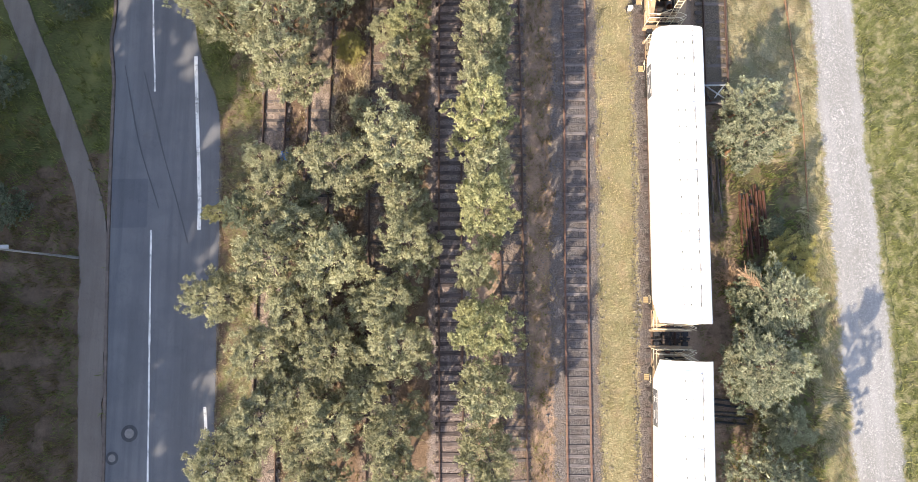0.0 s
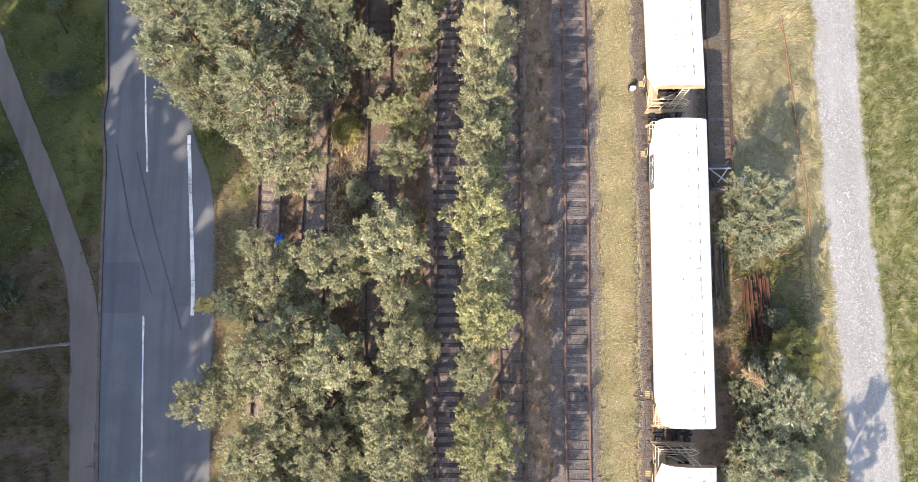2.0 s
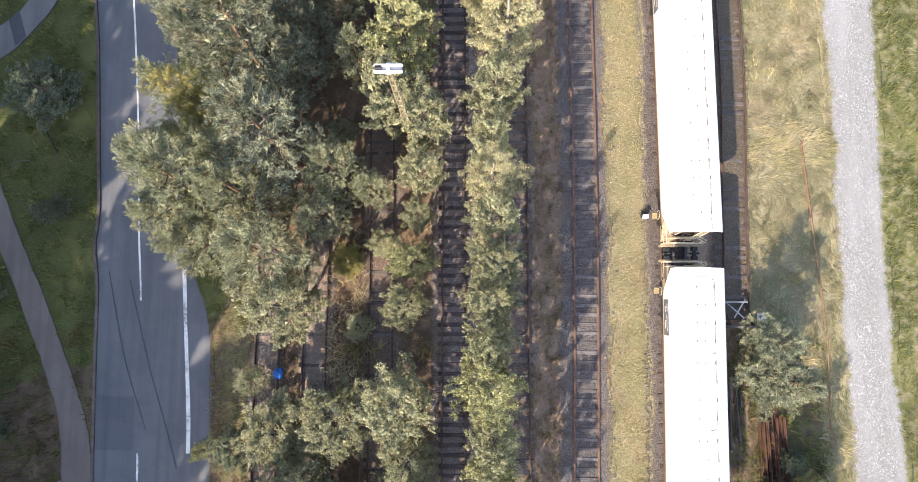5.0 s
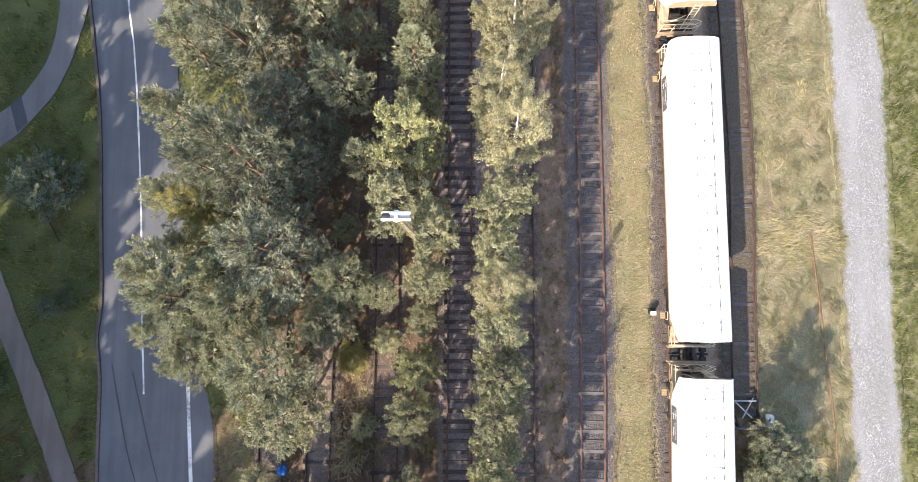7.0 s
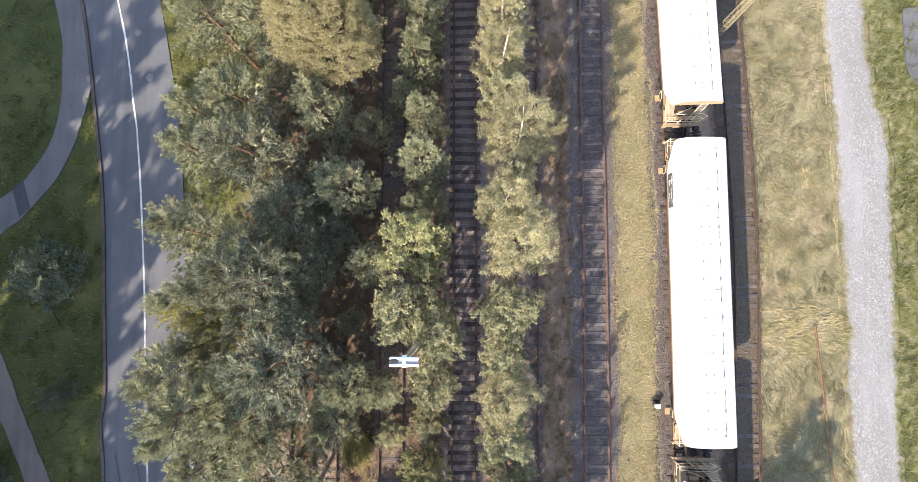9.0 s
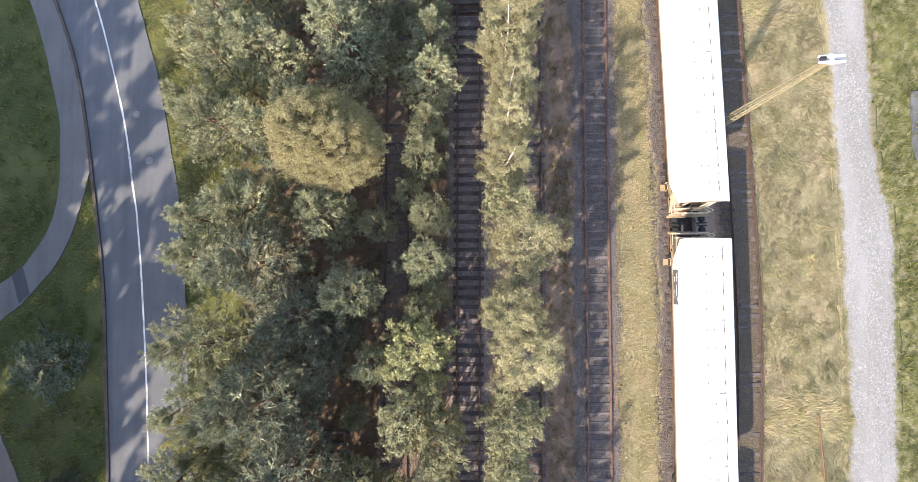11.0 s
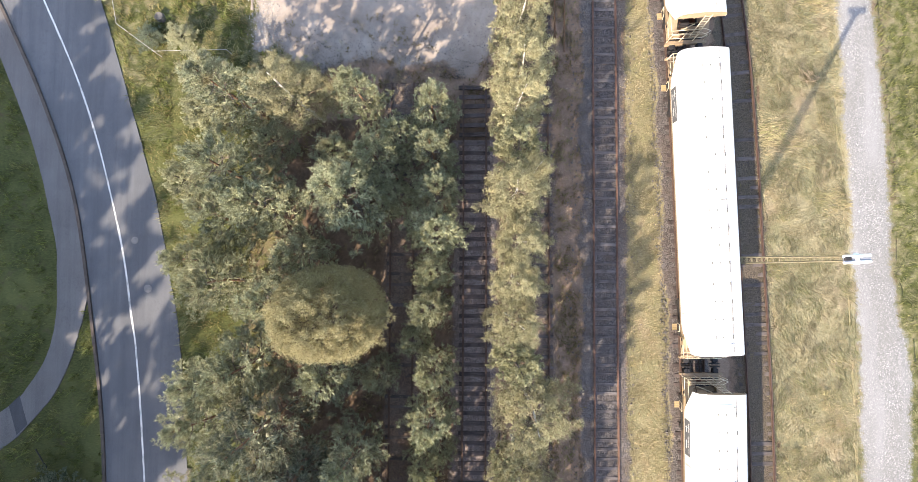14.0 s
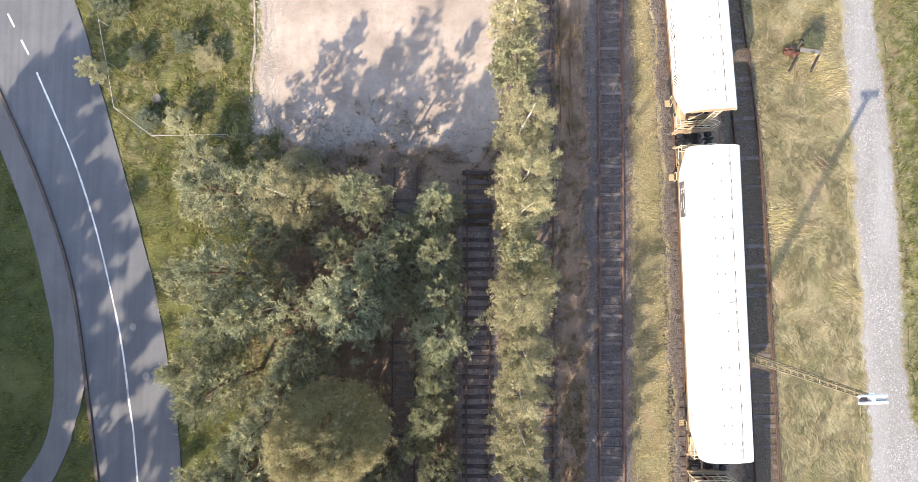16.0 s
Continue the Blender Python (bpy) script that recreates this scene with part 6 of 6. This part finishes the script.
tufts("field_grass", scatter(24.4, 31.0, -14, 68, 5, 4, lambda x, y: x > x_on(GR, y), -0.1), M_BLADE_OLIVE, "dry stalks in the field grass", 5, 0.2, 0.2, 0.014, 4, 2.2)
tufts("strip_grass", scatter(7.9, 11.8, -14, 68, 26, 5, lambda x, y: at_y("b", y) + 1.12 + 0.3 * noise.noise((0, y * 0.8, 2)) < x < at_y("c", y) - 1.5 + 0.2 * noise.noise((9, y * 0.9, 2)) - 0.7 * abs(noise.noise((x * 4, y * 4, 2))), -1.0), M_BLADE_DRY, "dry grass strip between the tracks", 4, 0.12, 0.18, 0.0095, 5)
tufts("strip_grass", scatter(8.1, 11.6, -14, 68, 22, 6, lambda x, y: at_y("b", y) + 1.5 < x < at_y("c", y) - 1.7, 0.0), M_BLADE_OLIVE, "yellow-green grass in the strip between the tracks", 4, 0.11, 0.18, 0.0095, 6)
tufts("track_weeds", scatter(-14, 6.0, -14, 60, 3.2, 7, lambda x, y: not (-2.6 < x < 0.0), 0.0), M_BLADE_BROWN, "brown weeds and dead grass among the old tracks", 9, 0.22, 0.22, 0.016, 7)
tufts("track_weeds", scatter(-17, 4.5, -14, 60, 3.0, 8, lambda x, y: not (-2.3 < x < -0.2), 0.12), M_BLADE_DRY, "straw-coloured weeds among the old tracks", 9, 0.22, 0.22, 0.013, 8)
tufts("verge_grass", scatter(-33, -23.8, -14, 68, 8, 9, lambda x, y: x < x_on(RL, y) - 0.15 and not on_path(x, y), -0.05), M_BLADE_GREEN, "green roadside grass", 6, 0.22, 0.18, 0.018, 9)
tufts("verge_grass", scatter(-27, -14.5, 12, 69, 8, 10, lambda x, y: x > x_on(RR, y) + 0.1 and not (x > -16.4 and y > 57.5), 0.0), M_BLADE_GREEN, "green verge grass between road and trees", 6, 0.26, 0.2, 0.018, 10)
tufts("verge_grass", scatter(-26, -14.2, 12, 69, 10, 11, lambda x, y: x > x_on(RR, y) + 0.15 and not (x > -16.4 and y > 57.5), 0.05), M_BLADE_OLIVE, "dry verge grass between road and trees", 5, 0.2, 0.22, 0.014, 11, 2.4)
tufts("verge_grass", scatter(-17, -14, -14, 14, 14, 12, lambda x, y: x > x_on(RR, y) + 0.1), M_BLADE_OLIVE, "olive verge grass beside the lay-by", 6, 0.11, 0.18, 0.010, 12, 2.4)
tufts("pine_straw", scatter(16.2, 22.4, -14, 12, 8, 24, None, -0.1), M_BLADE_AUTUMN, "yellow weeds under the trackside pines", 5, 0.26, 0.22, 0.016, 24)
tufts("siding_weeds", scatter(14.6, 18.6, -14, 70, 3.5, 13, None, 0.1), M_BLADE_BROWN, "brown weeds on the empty siding", 7, 0.17, 0.18, 0.015, 13)
tufts("lot_weeds", scatter(-15.4, 0.6, 54.2, 58.4, 9, 14, lambda x, y: y < 56.0 + 0.9 * noise.noise((x * 0.8, 0, 4)) + (1.6 if x < -13.5 or x > -0.8 else 0), 0.0), M_BLADE_BROWN, "brown weeds along the edge of the sand lot", 6, 0.26, 0.2, 0.02, 14)
tufts("scrub_weeds", scatter(-34, -25.2, -14, 13, 6, 15, lambda x, y: x < x_on(RL, y) - 0.15 and not on_path(x, y), -0.1), M_BLADE_BROWN, "brown scrub beside the footpath", 6, 0.4, 0.26, 0.022, 15)
tufts("siding_grass", scatter(-13.4, -6.2, 7, 19, 7, 16, None, 0.0), M_BLADE_STRAW, "straw-yellow grass in the clearing of the old sidings", 7, 0.24, 0.24, 0.012, 16)
tufts("strip_straw", scatter(7.9, 11.6, -14, 68, 22, 17, lambda x, y: at_y("b", y) + 1.2 < x < at_y("c", y) - 1.6, 0.0), M_BLADE_STRAW, "pale straw in the strip between the tracks", 4, 0.12, 0.2, 0.010, 17)
tufts("pine_weeds", scatter(16.2, 22.4, -14, 12, 7, 18, None, -0.1), M_BLADE_GREEN, "green weeds under the trackside pines", 6, 0.36, 0.24, 0.02, 18)
tufts("earth_grass", scatter(2.0, 6.2, -14, 68, 13, 19, lambda x, y: x < at_y("b", y) - 1.3, -0.05), M_BLADE_BROWN, "short brown grass on the earth beside the main track", 5, 0.17, 0.18, 0.014, 19)
tufts("earth_straw", scatter(2.0, 6.2, -14, 68, 8, 20, lambda x, y: x < at_y("b", y) - 1.2, 0.1), M_BLADE_STRAW, "short straw on the earth beside the main track", 4, 0.10, 0.16, 0.008, 20)
tufts("verge_straw", scatter(-34, -24.2, -2, 68, 5, 22, lambda x, y: x < x_on(RL, y) - 0.2 and not on_path(x, y), 0.0), M_BLADE_FIELD, "yellowing grass in the roadside verge", 6, 0.26, 0.2, 0.018, 22)
tufts("autumn_grass", scatter(-29, -15.6, 38, 69, 14, 23, lambda x, y: x > x_on(RR, y) + 0.1 and not (x > -16.4 and y > 57.5), -0.2), M_BLADE_AUTUMN, "golden-brown autumn grass on the corner by the lot", 5, 0.2, 0.2, 0.013, 23)
tufts("earth_weeds", scatter(2.4, 5.6, -14, 68, 5, 25, lambda x, y: x < at_y("b", y) - 2.0, 0.1), M_BLADE_FIELD, "olive weeds on the earth beside the main track", 6, 0.2, 0.2, 0.014, 25)
tufts("golden_weeds", [p for cx, cy, r in ((-8.1, 16.6, 1.0), (-8.5, 10.6, 1.1), (-7.6, 14.9, 0.7), (-9.2, 12.6, 0.5)) for p in scatter(cx - r, cx + r, cy - r, cy + r, 14, 26, lambda x, y: math.hypot(x - cx, y - cy) < r, -0.4)], M_BLADE_STRAW, "tall golden weeds in the clearing of the old sidings", 9, 0.55, 0.3, 0.012, 26)
tufts("rusty_weeds", [p for cx, cy, r in ((-7.0, 11.2, 1.0), (-7.4, 13.0, 0.8), (-2.9, 11.6, 0.7)) for p in scatter(cx - r, cx + r, cy - r, cy + r, 12, 27, lambda x, y: math.hypot(x - cx, y - cy) < r, -0.4)], M_BLADE_AUTUMN, "rusty-brown weeds in the clearing of the old sidings", 9, 0.5, 0.3, 0.014, 27)
tufts("layby_grass", scatter(-17.2, -13.8, 2, 17, 16, 28, lambda x, y: x > x_on(RR, y) + 0.15, -0.2), M_BLADE_AUTUMN, "soft olive-brown grass beside the lay-by", 6, 0.12, 0.2, 0.010, 28, 2.4)
tufts("earth_autumn", scatter(2.6, 5.8, -14, 68, 12, 29, lambda x, y: x < at_y("b", y) - 1.6, 0.0), M_BLADE_AUTUMN, "rusty autumn weeds on the earth beside the main track", 6, 0.16, 0.2, 0.012, 29)
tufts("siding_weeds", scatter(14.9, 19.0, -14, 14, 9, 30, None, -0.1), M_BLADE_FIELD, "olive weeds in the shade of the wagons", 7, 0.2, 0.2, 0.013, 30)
